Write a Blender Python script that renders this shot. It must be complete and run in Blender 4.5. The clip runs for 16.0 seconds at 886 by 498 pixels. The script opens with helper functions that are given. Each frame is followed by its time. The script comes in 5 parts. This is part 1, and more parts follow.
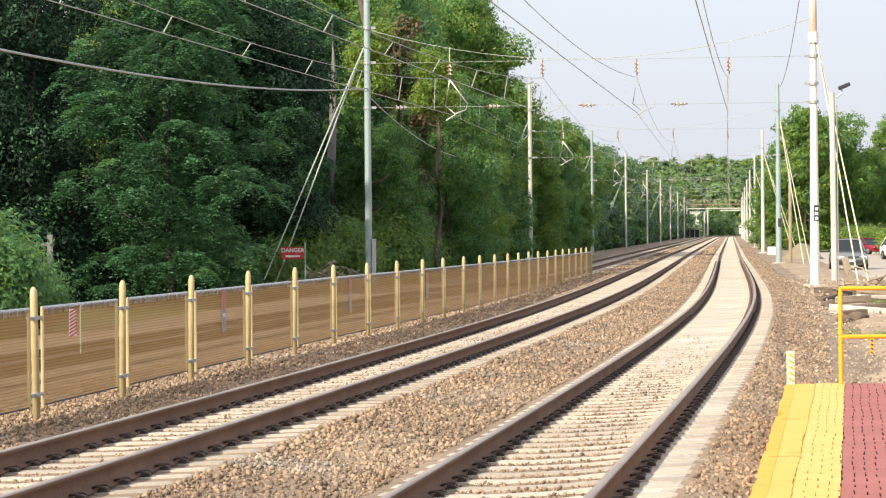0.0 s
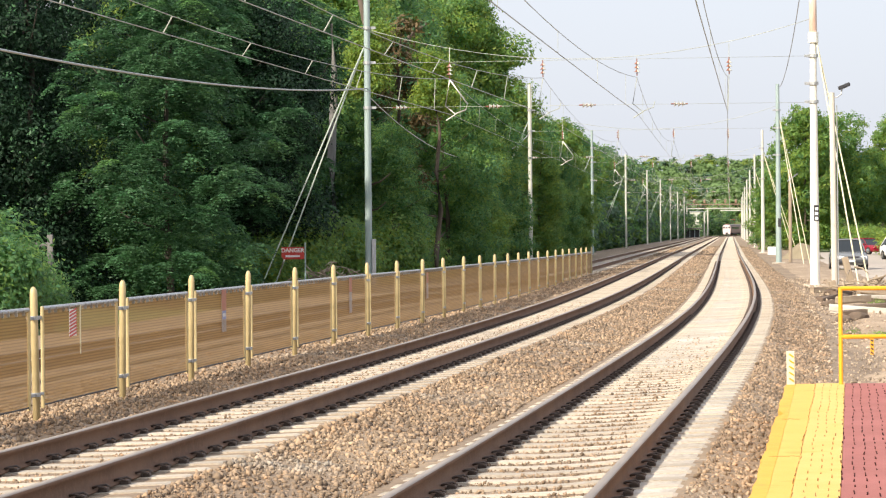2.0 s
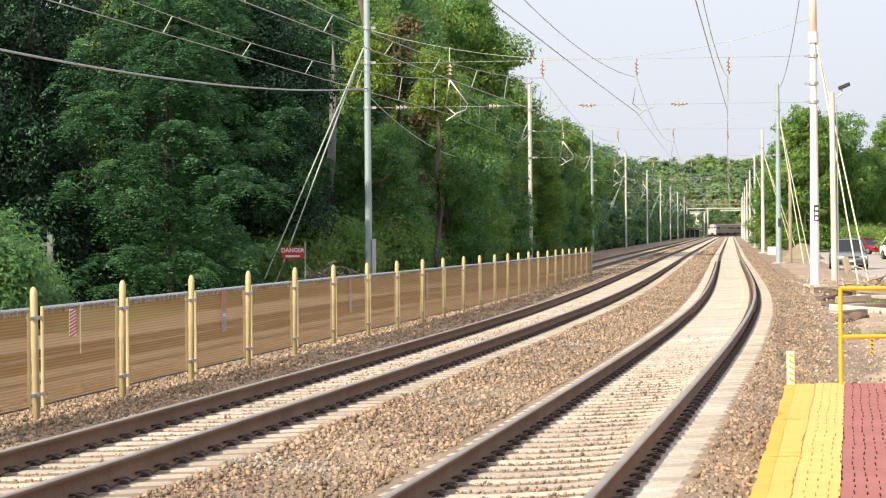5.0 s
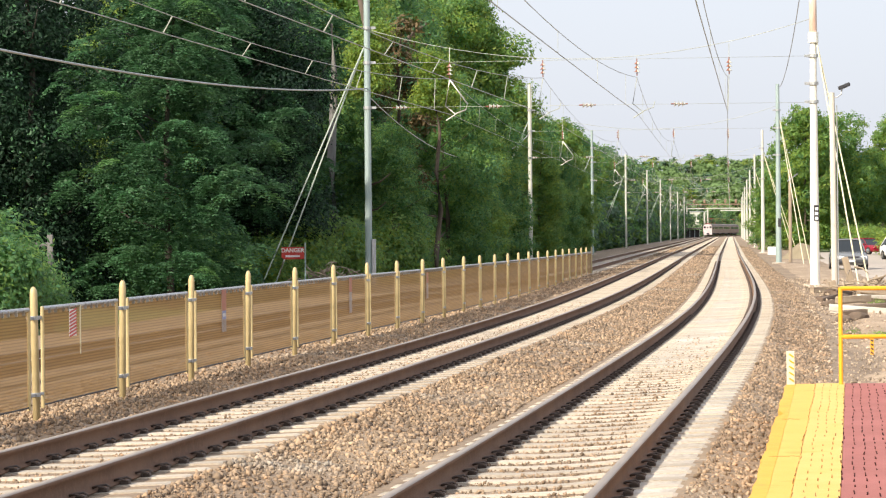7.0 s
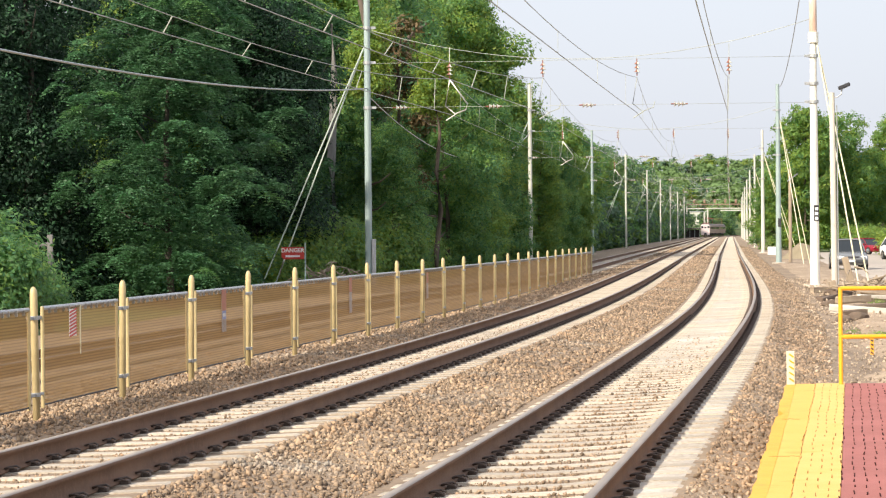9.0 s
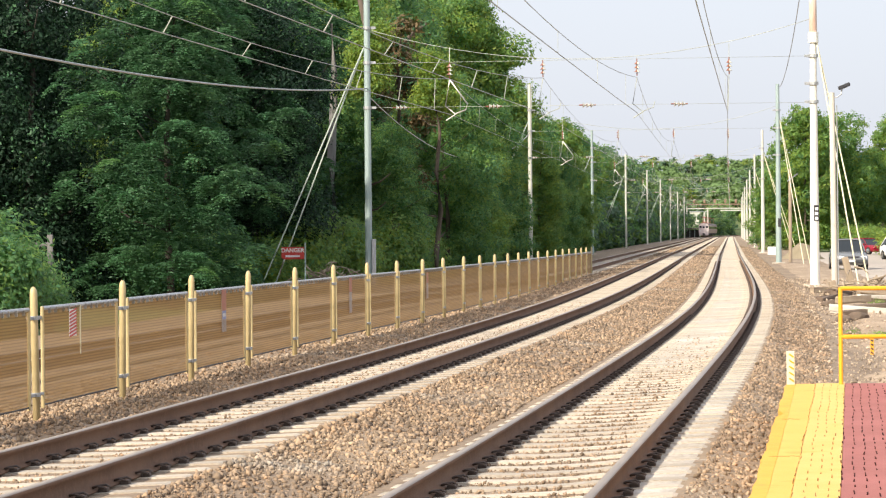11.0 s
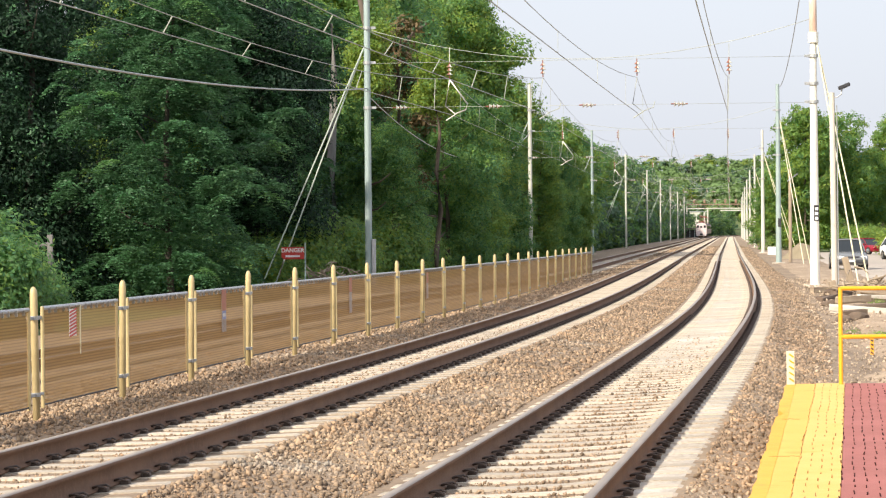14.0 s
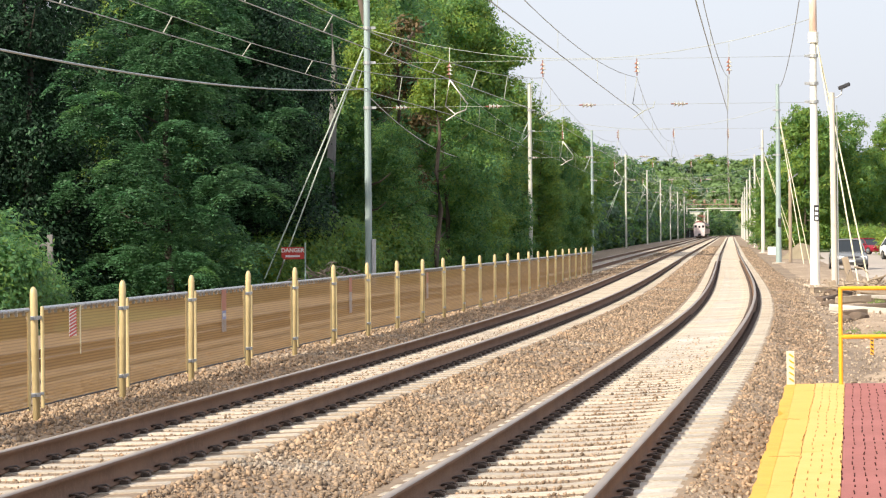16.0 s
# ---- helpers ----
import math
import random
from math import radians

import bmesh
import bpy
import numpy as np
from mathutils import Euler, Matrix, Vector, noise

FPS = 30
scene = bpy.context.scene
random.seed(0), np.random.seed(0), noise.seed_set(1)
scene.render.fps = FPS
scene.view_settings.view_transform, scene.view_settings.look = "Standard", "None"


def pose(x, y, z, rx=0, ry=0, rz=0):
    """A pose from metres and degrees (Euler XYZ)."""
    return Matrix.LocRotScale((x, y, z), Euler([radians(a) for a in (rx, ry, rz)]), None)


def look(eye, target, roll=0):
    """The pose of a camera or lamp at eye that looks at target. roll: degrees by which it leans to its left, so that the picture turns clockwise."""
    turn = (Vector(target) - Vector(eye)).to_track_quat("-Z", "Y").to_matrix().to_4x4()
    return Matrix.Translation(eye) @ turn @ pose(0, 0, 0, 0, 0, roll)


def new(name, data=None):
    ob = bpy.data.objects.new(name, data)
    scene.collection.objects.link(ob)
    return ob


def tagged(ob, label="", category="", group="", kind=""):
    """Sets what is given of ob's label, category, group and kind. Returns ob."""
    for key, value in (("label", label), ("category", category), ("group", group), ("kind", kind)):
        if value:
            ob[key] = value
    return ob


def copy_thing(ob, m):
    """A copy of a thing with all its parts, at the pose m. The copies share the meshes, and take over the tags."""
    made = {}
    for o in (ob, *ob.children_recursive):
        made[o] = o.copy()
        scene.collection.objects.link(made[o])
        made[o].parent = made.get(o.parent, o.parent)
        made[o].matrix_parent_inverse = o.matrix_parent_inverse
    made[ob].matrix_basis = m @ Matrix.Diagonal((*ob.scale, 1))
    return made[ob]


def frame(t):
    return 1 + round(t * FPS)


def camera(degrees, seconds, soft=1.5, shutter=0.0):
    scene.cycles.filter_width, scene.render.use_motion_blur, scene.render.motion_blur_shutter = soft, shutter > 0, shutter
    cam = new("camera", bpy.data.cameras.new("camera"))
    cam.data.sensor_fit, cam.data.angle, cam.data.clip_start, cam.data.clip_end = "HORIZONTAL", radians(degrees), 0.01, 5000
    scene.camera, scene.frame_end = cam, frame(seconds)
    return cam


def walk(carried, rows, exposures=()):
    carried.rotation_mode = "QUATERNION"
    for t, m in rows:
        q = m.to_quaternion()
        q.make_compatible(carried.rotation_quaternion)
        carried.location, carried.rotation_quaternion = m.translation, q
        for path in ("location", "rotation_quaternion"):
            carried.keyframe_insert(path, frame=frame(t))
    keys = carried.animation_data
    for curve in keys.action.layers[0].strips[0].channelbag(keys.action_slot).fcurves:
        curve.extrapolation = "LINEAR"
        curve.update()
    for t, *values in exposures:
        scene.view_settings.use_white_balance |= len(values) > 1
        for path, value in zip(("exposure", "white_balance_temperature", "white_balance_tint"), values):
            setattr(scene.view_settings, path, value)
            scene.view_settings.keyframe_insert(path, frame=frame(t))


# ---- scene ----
cam = camera(19.2, 16.0, soft=1.2)
EYE = 1.81
walk(cam, [(0.0, look((0, 0, EYE), (0, 100, EYE - 0.609), -0.5)), (16.0, look((0, 0, EYE), (0, 100, EYE - 0.609), -0.5))],
     exposures=[(0.0, 0.43), (16.0, 0.43)])

# ---- light ----
SUN_AZ, SUN_EL = radians(-137), radians(34)   # compass bearing from +y towards +x, and height
world = bpy.data.worlds.new("world")
scene.world = world
world.use_nodes = True
wn = world.node_tree
sky = wn.nodes.new("ShaderNodeTexSky")
sky.sky_type, sky.sun_disc, sky.sun_elevation, sky.sun_rotation = "NISHITA", False, SUN_EL, SUN_AZ
sky.air_density, sky.dust_density, sky.ozone_density = 1.0, 5.0, 1.0
haze = wn.nodes.new("ShaderNodeMix")
haze.data_type = "RGBA"
haze.inputs[0].default_value = 0.6
haze.inputs[7].default_value = (8.9, 9.3, 10.3, 1)
wn.links.new(sky.outputs[0], haze.inputs[6])
wn.links.new(haze.outputs[2], wn.nodes["Background"].inputs[0])
wn.nodes["Background"].inputs[1].default_value = 0.1
sun = new("sun", bpy.data.lights.new("sun", "SUN"))
sun.data.energy, sun.data.angle, sun.data.color = 5.0, radians(0.6), (1.0, 0.9, 0.74)
to_sun = Vector((math.sin(SUN_AZ) * math.cos(SUN_EL), math.cos(SUN_AZ) * math.cos(SUN_EL), math.sin(SUN_EL)))
sun.matrix_world = look(to_sun * 100, (0, 0, 0))


# ---- materials ----
def mat(name, color, color2=None, scale=6.0, rough=0.7, metal=0.0, bump=0.0, bump_scale=40.0, fine=None, leaf=0.0, per_piece=0.0,
        stretch=(1, 1, 1), clear=0.0, leaf_color=(0.25, 0.42, 0.05), stain=None, stain_scale=1.0, stain_at=0.6, spec=0.5, rib=None):
    """Two-scale procedural surface: colour to colour2 by a broad noise, fine speckle, an optional stain colour, bump."""
    m = bpy.data.materials.new(name)
    m.use_nodes = True
    nt = m.node_tree
    n, ln = nt.nodes, nt.links
    bsdf = n["Principled BSDF"]
    co = n.new("ShaderNodeTexCoord")
    mp = n.new("ShaderNodeMapping")
    mp.inputs["Scale"].default_value = stretch
    ln.new(co.outputs["Object"], mp.inputs[0])

    def noise_tex(s, detail=4.0, r=0.6):
        t = n.new("ShaderNodeTexNoise")
        t.inputs["Scale"].default_value, t.inputs["Detail"].default_value, t.inputs["Roughness"].default_value = s, detail, r
        ln.new(mp.outputs[0], t.inputs["Vector"])
        return t

    def ramp(sock, lo, hi):
        r = n.new("ShaderNodeMapRange")
        r.inputs[1].default_value, r.inputs[2].default_value = lo, hi
        ln.new(sock, r.inputs[0])
        return r.outputs[0]

    def mix(fac, a, b):
        x = n.new("ShaderNodeMix")
        x.data_type = "RGBA"
        for s, v in ((x.inputs[0], fac), (x.inputs[6], a), (x.inputs[7], b)):
            if isinstance(v, (tuple, list)):
                s.default_value = (*v, 1) if len(v) == 3 else v
            elif isinstance(v, float):
                s.default_value = v
            else:
                ln.new(v, s)
        return x.outputs[2]

    c2 = color2 or tuple(0.7 * c for c in color)
    col = mix(ramp(noise_tex(scale).outputs["Fac"], 0.35, 0.65), color, c2)
    if fine:
        col = mix(ramp(noise_tex(fine[0], 3.0).outputs["Fac"], 0.5, 0.66), col, fine[1])
    if stain:
        col = mix(ramp(noise_tex(stain_scale, 6.0, 0.7).outputs["Fac"], stain_at, stain_at + 0.12), col, stain)
    if rib:
        wv = n.new("ShaderNodeTexWave")
        wv.bands_direction = "Z"
        wv.inputs["Scale"].default_value, wv.inputs["Distortion"].default_value = rib[0], 0.6
        ln.new(co.outputs["Object"], wv.inputs["Vector"])
        col = mix(ramp(wv.outputs["Fac"], 0.45, 0.9), col, rib[1])
    if per_piece:
        oi = n.new("ShaderNodeObjectInfo")
        geo = n.new("ShaderNodeNewGeometry")
        ad = n.new("ShaderNodeMath")
        ad.operation = "ADD"
        ln.new(oi.outputs["Random"], ad.inputs[0])
        ln.new(geo.outputs["Random Per Island"], ad.inputs[1])
        fr = n.new("ShaderNodeMath")
        fr.operation = "FRACT"
        ln.new(ad.outputs[0], fr.inputs[0])
        hsv = n.new("ShaderNodeHueSaturation")
        mr = n.new("ShaderNodeMapRange")
        mr.inputs[3].default_value, mr.inputs[4].default_value = 1 - per_piece, 1 + per_piece
        ln.new(fr.outputs[0], mr.inputs[0])
        ln.new(mr.outputs[0], hsv.inputs["Value"])
        ln.new(col, hsv.inputs["Color"])
        col = hsv.outputs[0]
    ln.new(col, bsdf.inputs["Base Color"])
    bsdf.inputs["Roughness"].default_value, bsdf.inputs["Metallic"].default_value = rough, metal
    bsdf.inputs["Specular IOR Level"].default_value = spec
    if bump:
        b = n.new("ShaderNodeBump")
        b.inputs["Strength"].default_value, b.inputs["Distance"].default_value = min(1.0, bump), 0.03
        ln.new(noise_tex(bump_scale, 5.0).outputs["Fac"], b.inputs["Height"])
        ln.new(b.outputs[0], bsdf.inputs["Normal"])
    out = n["Material Output"]
    shader = bsdf.outputs[0]
    if leaf:
        tr = n.new("ShaderNodeBsdfTranslucent")
        ln.new(mix(0.5, col, leaf_color), tr.inputs[0])
        ms = n.new("ShaderNodeMixShader")
        ms.inputs[0].default_value = leaf
        ln.new(shader, ms.inputs[1])
        ln.new(tr.outputs[0], ms.inputs[2])
        shader = ms.outputs[0]
    if clear:
        tp = n.new("ShaderNodeBsdfTransparent")
        ms = n.new("ShaderNodeMixShader")
        ms.inputs[0].default_value = clear
        ln.new(shader, ms.inputs[1])
        ln.new(tp.outputs[0], ms.inputs[2])
        shader = ms.outputs[0]
    ln.new(shader, out.inputs[0])
    return m


M = {
    "ballast": mat("ballast", (0.33, 0.245, 0.165), (0.22, 0.16, 0.11), 0.35, 0.95, bump=1.0, bump_scale=9, fine=(6, (0.18, 0.13, 0.093)), stain=(0.44, 0.37, 0.29), stain_scale=3, stain_at=0.58),
    "stone": mat("stone", (0.33, 0.24, 0.16), (0.2, 0.145, 0.1), 0.35, 0.9, per_piece=0.5, stain=(0.28, 0.245, 0.205), stain_scale=0.3, stain_at=0.56, fine=(5, (0.33, 0.215, 0.13))),
    "verge_stone": mat("verge_stone", (0.46, 0.37, 0.28), (0.34, 0.26, 0.185), 0.4, 0.9, per_piece=0.5),
    "dirt": mat("dirt", (0.42, 0.32, 0.225), (0.31, 0.23, 0.16), 0.5, 0.95, bump=1.0, bump_scale=5, fine=(7, (0.22, 0.155, 0.105)), stain=(0.5, 0.41, 0.31), stain_scale=1.4, stain_at=0.58),
    "grass": mat("grass", (0.08, 0.13, 0.03), (0.13, 0.15, 0.05), 0.4, 0.95, bump=0.8, bump_scale=12, fine=(10, (0.05, 0.08, 0.02))),
    "asphalt": mat("asphalt", (0.43, 0.375, 0.325), (0.36, 0.31, 0.265), 0.2, 0.9, bump=0.4, bump_scale=30, stain=(0.3, 0.27, 0.23), stain_scale=0.6, stain_at=0.6),
    "fouled": mat("fouled", (0.54, 0.49, 0.425), (0.43, 0.385, 0.325), 0.7, 0.95, bump=0.9, bump_scale=14, fine=(16, (0.36, 0.3, 0.235)), stain=(0.7, 0.66, 0.61), stain_scale=0.4, stain_at=0.53),
    "concrete_tie": mat("concrete_tie", (0.52, 0.46, 0.385), (0.42, 0.365, 0.3), 1.2, 0.9, bump=0.3, bump_scale=30, per_piece=0.16, fine=(12, (0.38, 0.315, 0.245))),
    "rail_steel": mat("rail_steel", (0.215, 0.135, 0.092), (0.16, 0.1, 0.07), 1.5, 0.8, 0.0, bump=0.3, bump_scale=25, fine=(20, (0.21, 0.125, 0.085)), spec=0.12),
    "rail_head": mat("rail_head", (0.34, 0.285, 0.24), (0.27, 0.225, 0.19), 0.8, 0.5, 0.2),
    "clip": mat("clip", (0.115, 0.085, 0.07), (0.08, 0.06, 0.05), 12, 0.7, 0.3),
    "gold_post": mat("gold_post", (0.56, 0.45, 0.24), (0.47, 0.37, 0.19), 5, 0.45, 0.1, bump=0.1, stain=(0.38, 0.29, 0.15), stain_scale=9, stain_at=0.64),
    "galvanised": mat("galvanised", (0.5, 0.51, 0.52), (0.4, 0.41, 0.42), 8, 0.45, 0.6),
    "mesh_fabric": mat("mesh_fabric", (0.36, 0.225, 0.09), (0.29, 0.175, 0.067), 1.3, 0.75, clear=0.24, fine=(5, (0.27, 0.162, 0.065)), stretch=(0.25, 0.25, 9), rib=(9.0, (0.17, 0.1, 0.04)), leaf=0.32, leaf_color=(0.4, 0.25, 0.105)),
    "pole_green": mat("pole_green", (0.34, 0.42, 0.41), (0.28, 0.36, 0.36), 1.5, 0.55, 0.1, stain=(0.5, 0.44, 0.33), stain_scale=1.6, stain_at=0.62, stretch=(1, 1, 0.3)),
    "pole_white": mat("pole_white", (0.78, 0.76, 0.7), (0.7, 0.67, 0.6), 1.5, 0.5, 0.0, stain=(0.42, 0.26, 0.16), stain_scale=2.0, stain_at=0.66, stretch=(1, 1, 0.3)),
    "pole_cream": mat("pole_cream", (0.6, 0.59, 0.52), (0.51, 0.505, 0.45), 1.5, 0.55, 0.0, stain=(0.36, 0.22, 0.13), stain_scale=2.0, stain_at=0.64, stretch=(1, 1, 0.3)),
    "pole_rust": mat("pole_rust", (0.66, 0.52, 0.44), (0.45, 0.27, 0.19), 2.5, 0.7, stretch=(1, 1, 0.25), stain=(0.78, 0.74, 0.68), stain_scale=3, stain_at=0.55),
    "wood_pole": mat("wood_pole", (0.36, 0.29, 0.21), (0.28, 0.22, 0.16), 3, 0.85, bump=0.5, bump_scale=20, stretch=(1, 1, 0.08)),
    "pale_pole": mat("pale_pole", (0.62, 0.57, 0.49), (0.53, 0.48, 0.41), 3, 0.85, bump=0.4, bump_scale=20, stretch=(1, 1, 0.08)),
    "old_wood": mat("old_wood", (0.17, 0.12, 0.09), (0.1, 0.075, 0.055), 3, 0.9, bump=0.6, bump_scale=15, stretch=(0.3, 1, 1)),
    "old_wood_grey": mat("old_wood_grey", (0.2, 0.195, 0.185), (0.13, 0.125, 0.12), 3, 0.9, bump=0.5, bump_scale=15, stretch=(1, 1, 0.2)),
    "wire": mat("wire", (0.44, 0.45, 0.45), (0.35, 0.36, 0.37), 5, 0.5, 0.3),
    "copper_wire": mat("copper_wire", (0.46, 0.48, 0.42), (0.38, 0.4, 0.35), 5, 0.5, 0.2),
    "guy": mat("guy", (0.5, 0.56, 0.5), (0.42, 0.48, 0.43), 2, 0.5, 0.1),
    "guy_guard": mat("guy_guard", (0.75, 0.7, 0.5), (0.66, 0.6, 0.42), 2, 0.5),
    "porcelain": mat("porcelain", (0.3, 0.13, 0.09), (0.22, 0.085, 0.055), 5, 0.25),
    "yellow": mat("yellow", (0.8, 0.44, 0.085), (0.75, 0.4, 0.065), 1.5, 0.6, bump=0.15, bump_scale=20, stain=(0.7, 0.33, 0.04), stain_scale=3, stain_at=0.58),
    "yellow_pale": mat("yellow_pale", (0.81, 0.47, 0.13), (0.76, 0.43, 0.1), 1.5, 0.6, bump=0.15, bump_scale=20, stain=(0.75, 0.4, 0.06), stain_scale=3, stain_at=0.58),
    "yellow_rail": mat("yellow_rail", (0.8, 0.4, 0.025), (0.74, 0.35, 0.02), 3, 0.4),
    "yellow_worn": mat("yellow_worn", (0.79, 0.39, 0.05), (0.72, 0.34, 0.04), 2.5, 0.7, bump=0.3, bump_scale=15, stain=(0.5, 0.27, 0.08), stain_scale=5, stain_at=0.64),
    "red_tile": mat("red_tile", (0.37, 0.125, 0.105), (0.31, 0.1, 0.082), 1.5, 0.75, bump=0.15, bump_scale=20),
    "slot_yellow": mat("slot_yellow", (0.4, 0.2, 0.03), (0.3, 0.14, 0.02), 3, 0.9),
    "dark_hole": mat("dark_hole", (0.06, 0.014, 0.012), (0.04, 0.01, 0.01), 3, 0.95, spec=0.1),
    "sign_red": mat("sign_red", (0.55, 0.045, 0.035), (0.5, 0.04, 0.03), 3, 0.5),
    "sign_white": mat("sign_white", (0.8, 0.78, 0.75), (0.75, 0.72, 0.7), 3, 0.5),
    "sign_blue": mat("sign_blue", (0.28, 0.3, 0.5), (0.24, 0.26, 0.45), 3, 0.5),
    "tag_red": mat("tag_red", (0.46, 0.17, 0.12), (0.4, 0.16, 0.1), 9, 0.6, fine=(14, (0.36, 0.2, 0.11))),
    "tag_blue": mat("tag_blue", (0.38, 0.3, 0.25), (0.34, 0.25, 0.17), 9, 0.6, fine=(14, (0.4, 0.36, 0.4))),
    "black": mat("black", (0.025, 0.025, 0.03), (0.04, 0.04, 0.045), 3, 0.5),
    "bark": mat("bark", (0.13, 0.1, 0.075), (0.08, 0.065, 0.05), 2, 0.95, bump=0.6, bump_scale=8, stretch=(1, 1, 0.3)),
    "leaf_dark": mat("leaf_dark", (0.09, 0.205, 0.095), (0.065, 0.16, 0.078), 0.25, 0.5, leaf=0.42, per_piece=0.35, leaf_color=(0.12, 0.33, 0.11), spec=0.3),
    # the next two are darkened: shade at the wood's edge, put into leaf colour
    "leaf_painted_shade": mat("leaf_painted_shade", (0.024, 0.052, 0.03), (0.017, 0.04, 0.023), 0.25, 0.55, leaf=0.25, per_piece=0.5, leaf_color=(0.03, 0.09, 0.03), spec=0.15),
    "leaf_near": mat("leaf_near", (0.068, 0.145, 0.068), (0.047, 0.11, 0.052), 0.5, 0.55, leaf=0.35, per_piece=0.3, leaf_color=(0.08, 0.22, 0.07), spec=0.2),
    # distance haze painted into leaf colour: one paler green, one bluer
    "leaf_far_haze": mat("leaf_far_haze", (0.26, 0.37, 0.16), (0.19, 0.3, 0.13), 0.03, 0.7, leaf=0.55, per_piece=0.25, leaf_color=(0.34, 0.48, 0.18), spec=0.2),
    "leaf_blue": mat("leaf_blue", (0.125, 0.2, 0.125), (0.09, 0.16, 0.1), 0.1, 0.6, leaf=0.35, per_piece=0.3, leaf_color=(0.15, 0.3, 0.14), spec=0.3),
    "leaf_mid": mat("leaf_mid", (0.135, 0.255, 0.09), (0.1, 0.215, 0.085), 0.2, 0.5, leaf=0.52, per_piece=0.4, leaf_color=(0.22, 0.46, 0.13), spec=0.3),
    "leaf_light": mat("leaf_light", (0.205, 0.32, 0.08), (0.15, 0.27, 0.075), 0.2, 0.5, leaf=0.55, per_piece=0.4, leaf_color=(0.36, 0.54, 0.13), spec=0.35),
    "leaf_yellow": mat("leaf_yellow", (0.26, 0.34, 0.055), (0.19, 0.29, 0.055), 0.3, 0.55, leaf=0.55, per_piece=0.35, leaf_color=(0.5, 0.56, 0.08)),
    "leaf_rust": mat("leaf_rust", (0.16, 0.09, 0.04), (0.09, 0.07, 0.03), 0.4, 0.7, leaf=0.2, per_piece=0.35),
    "bark_dark": mat("bark_dark", (0.045, 0.038, 0.03), (0.03, 0.026, 0.02), 2, 0.95, bump=0.6, bump_scale=8, stretch=(1, 1, 0.3)),
    "train_white": mat("train_white", (0.64, 0.55, 0.55), (0.57, 0.47, 0.47), 1, 0.4),
    "train_steel": mat("train_steel", (0.36, 0.235, 0.215), (0.29, 0.19, 0.175), 1, 0.45, 0.15, stretch=(1, 1, 5)),
    "train_roof": mat("train_roof", (0.2, 0.16, 0.15), (0.16, 0.13, 0.12), 1, 0.7),
    "train_red": mat("train_red", (0.32, 0.07, 0.06), (0.28, 0.06, 0.05), 1, 0.5),
    "glass_dark": mat("glass_dark", (0.02, 0.025, 0.03), (0.03, 0.035, 0.04), 1, 0.08, 0.0),
    "car_grey": mat("car_grey", (0.27, 0.28, 0.29), (0.25, 0.26, 0.27), 1, 0.25, 0.5),
    "car_red": mat("car_red", (0.28, 0.015, 0.03), (0.25, 0.012, 0.025), 1, 0.25, 0.2),
    "car_white": mat("car_white", (0.8, 0.8, 0.8), (0.76, 0.76, 0.76), 1, 0.25),
    "rubber": mat("rubber", (0.02, 0.02, 0.02), (0.03, 0.03, 0.03), 4, 0.85),
    "chrome": mat("chrome", (0.6, 0.6, 0.6), (0.55, 0.55, 0.55), 4, 0.2, 0.9),
    "lamp_glass": mat("lamp_glass", (0.75, 0.77, 0.8), (0.7, 0.72, 0.75), 4, 0.15),
    "gravel_pile": mat("gravel_pile", (0.27, 0.225, 0.155), (0.2, 0.17, 0.115), 1, 0.95, bump=0.9, bump_scale=8),
    "bridge_rust": mat("bridge_rust", (0.32, 0.2, 0.14), (0.26, 0.17, 0.12), 0.6, 0.8),
}


# ---- helpers of this scene ----
def part(name, bm, material, parent=None, label=""):
    me = bpy.data.meshes.new(name)
    bm.to_mesh(me)
    bm.free()
    for mm in material if isinstance(material, (list, tuple)) else [material]:
        me.materials.append(M[mm])
    ob = new(name, me)
    ob.parent = parent
    return tagged(ob, label)


def share(name, me, parent, m):
    ob = new(name, me)
    ob.parent = parent
    ob.matrix_basis = m
    return ob


def empty(name, m=None):
    ob = new(name)
    ob.empty_display_size = 0.2
    if m is not None:
        ob.matrix_basis = m
    return ob


def box(bm, x, y, z, sx, sy, sz, bevel=0.0, rot=None):
    """A box centred at x, y, z."""
    r = bmesh.ops.create_cube(bm, size=1)
    vs = r["verts"]
    m = Matrix.Translation((x, y, z)) @ (rot or Matrix.Identity(4)) @ Matrix.Diagonal((sx, sy, sz, 1))
    bmesh.ops.transform(bm, matrix=m, verts=vs)
    if bevel:
        es = list({e for v in vs for e in v.link_edges})
        bmesh.ops.bevel(bm, geom=es, offset=bevel, segments=2, affect="EDGES", profile=0.6)
    return bm


def rod(bm, a, b, r1, r2=None, n=8, caps=True):
    a, b = Vector(a), Vector(b)
    d = b - a
    m = Matrix.Translation((a + b) / 2) @ d.to_track_quat("Z", "Y").to_matrix().to_4x4()
    bmesh.ops.create_cone(bm, cap_ends=caps, segments=n, radius1=r1, radius2=r1 if r2 is None else r2, depth=d.length, matrix=m)
    return bm


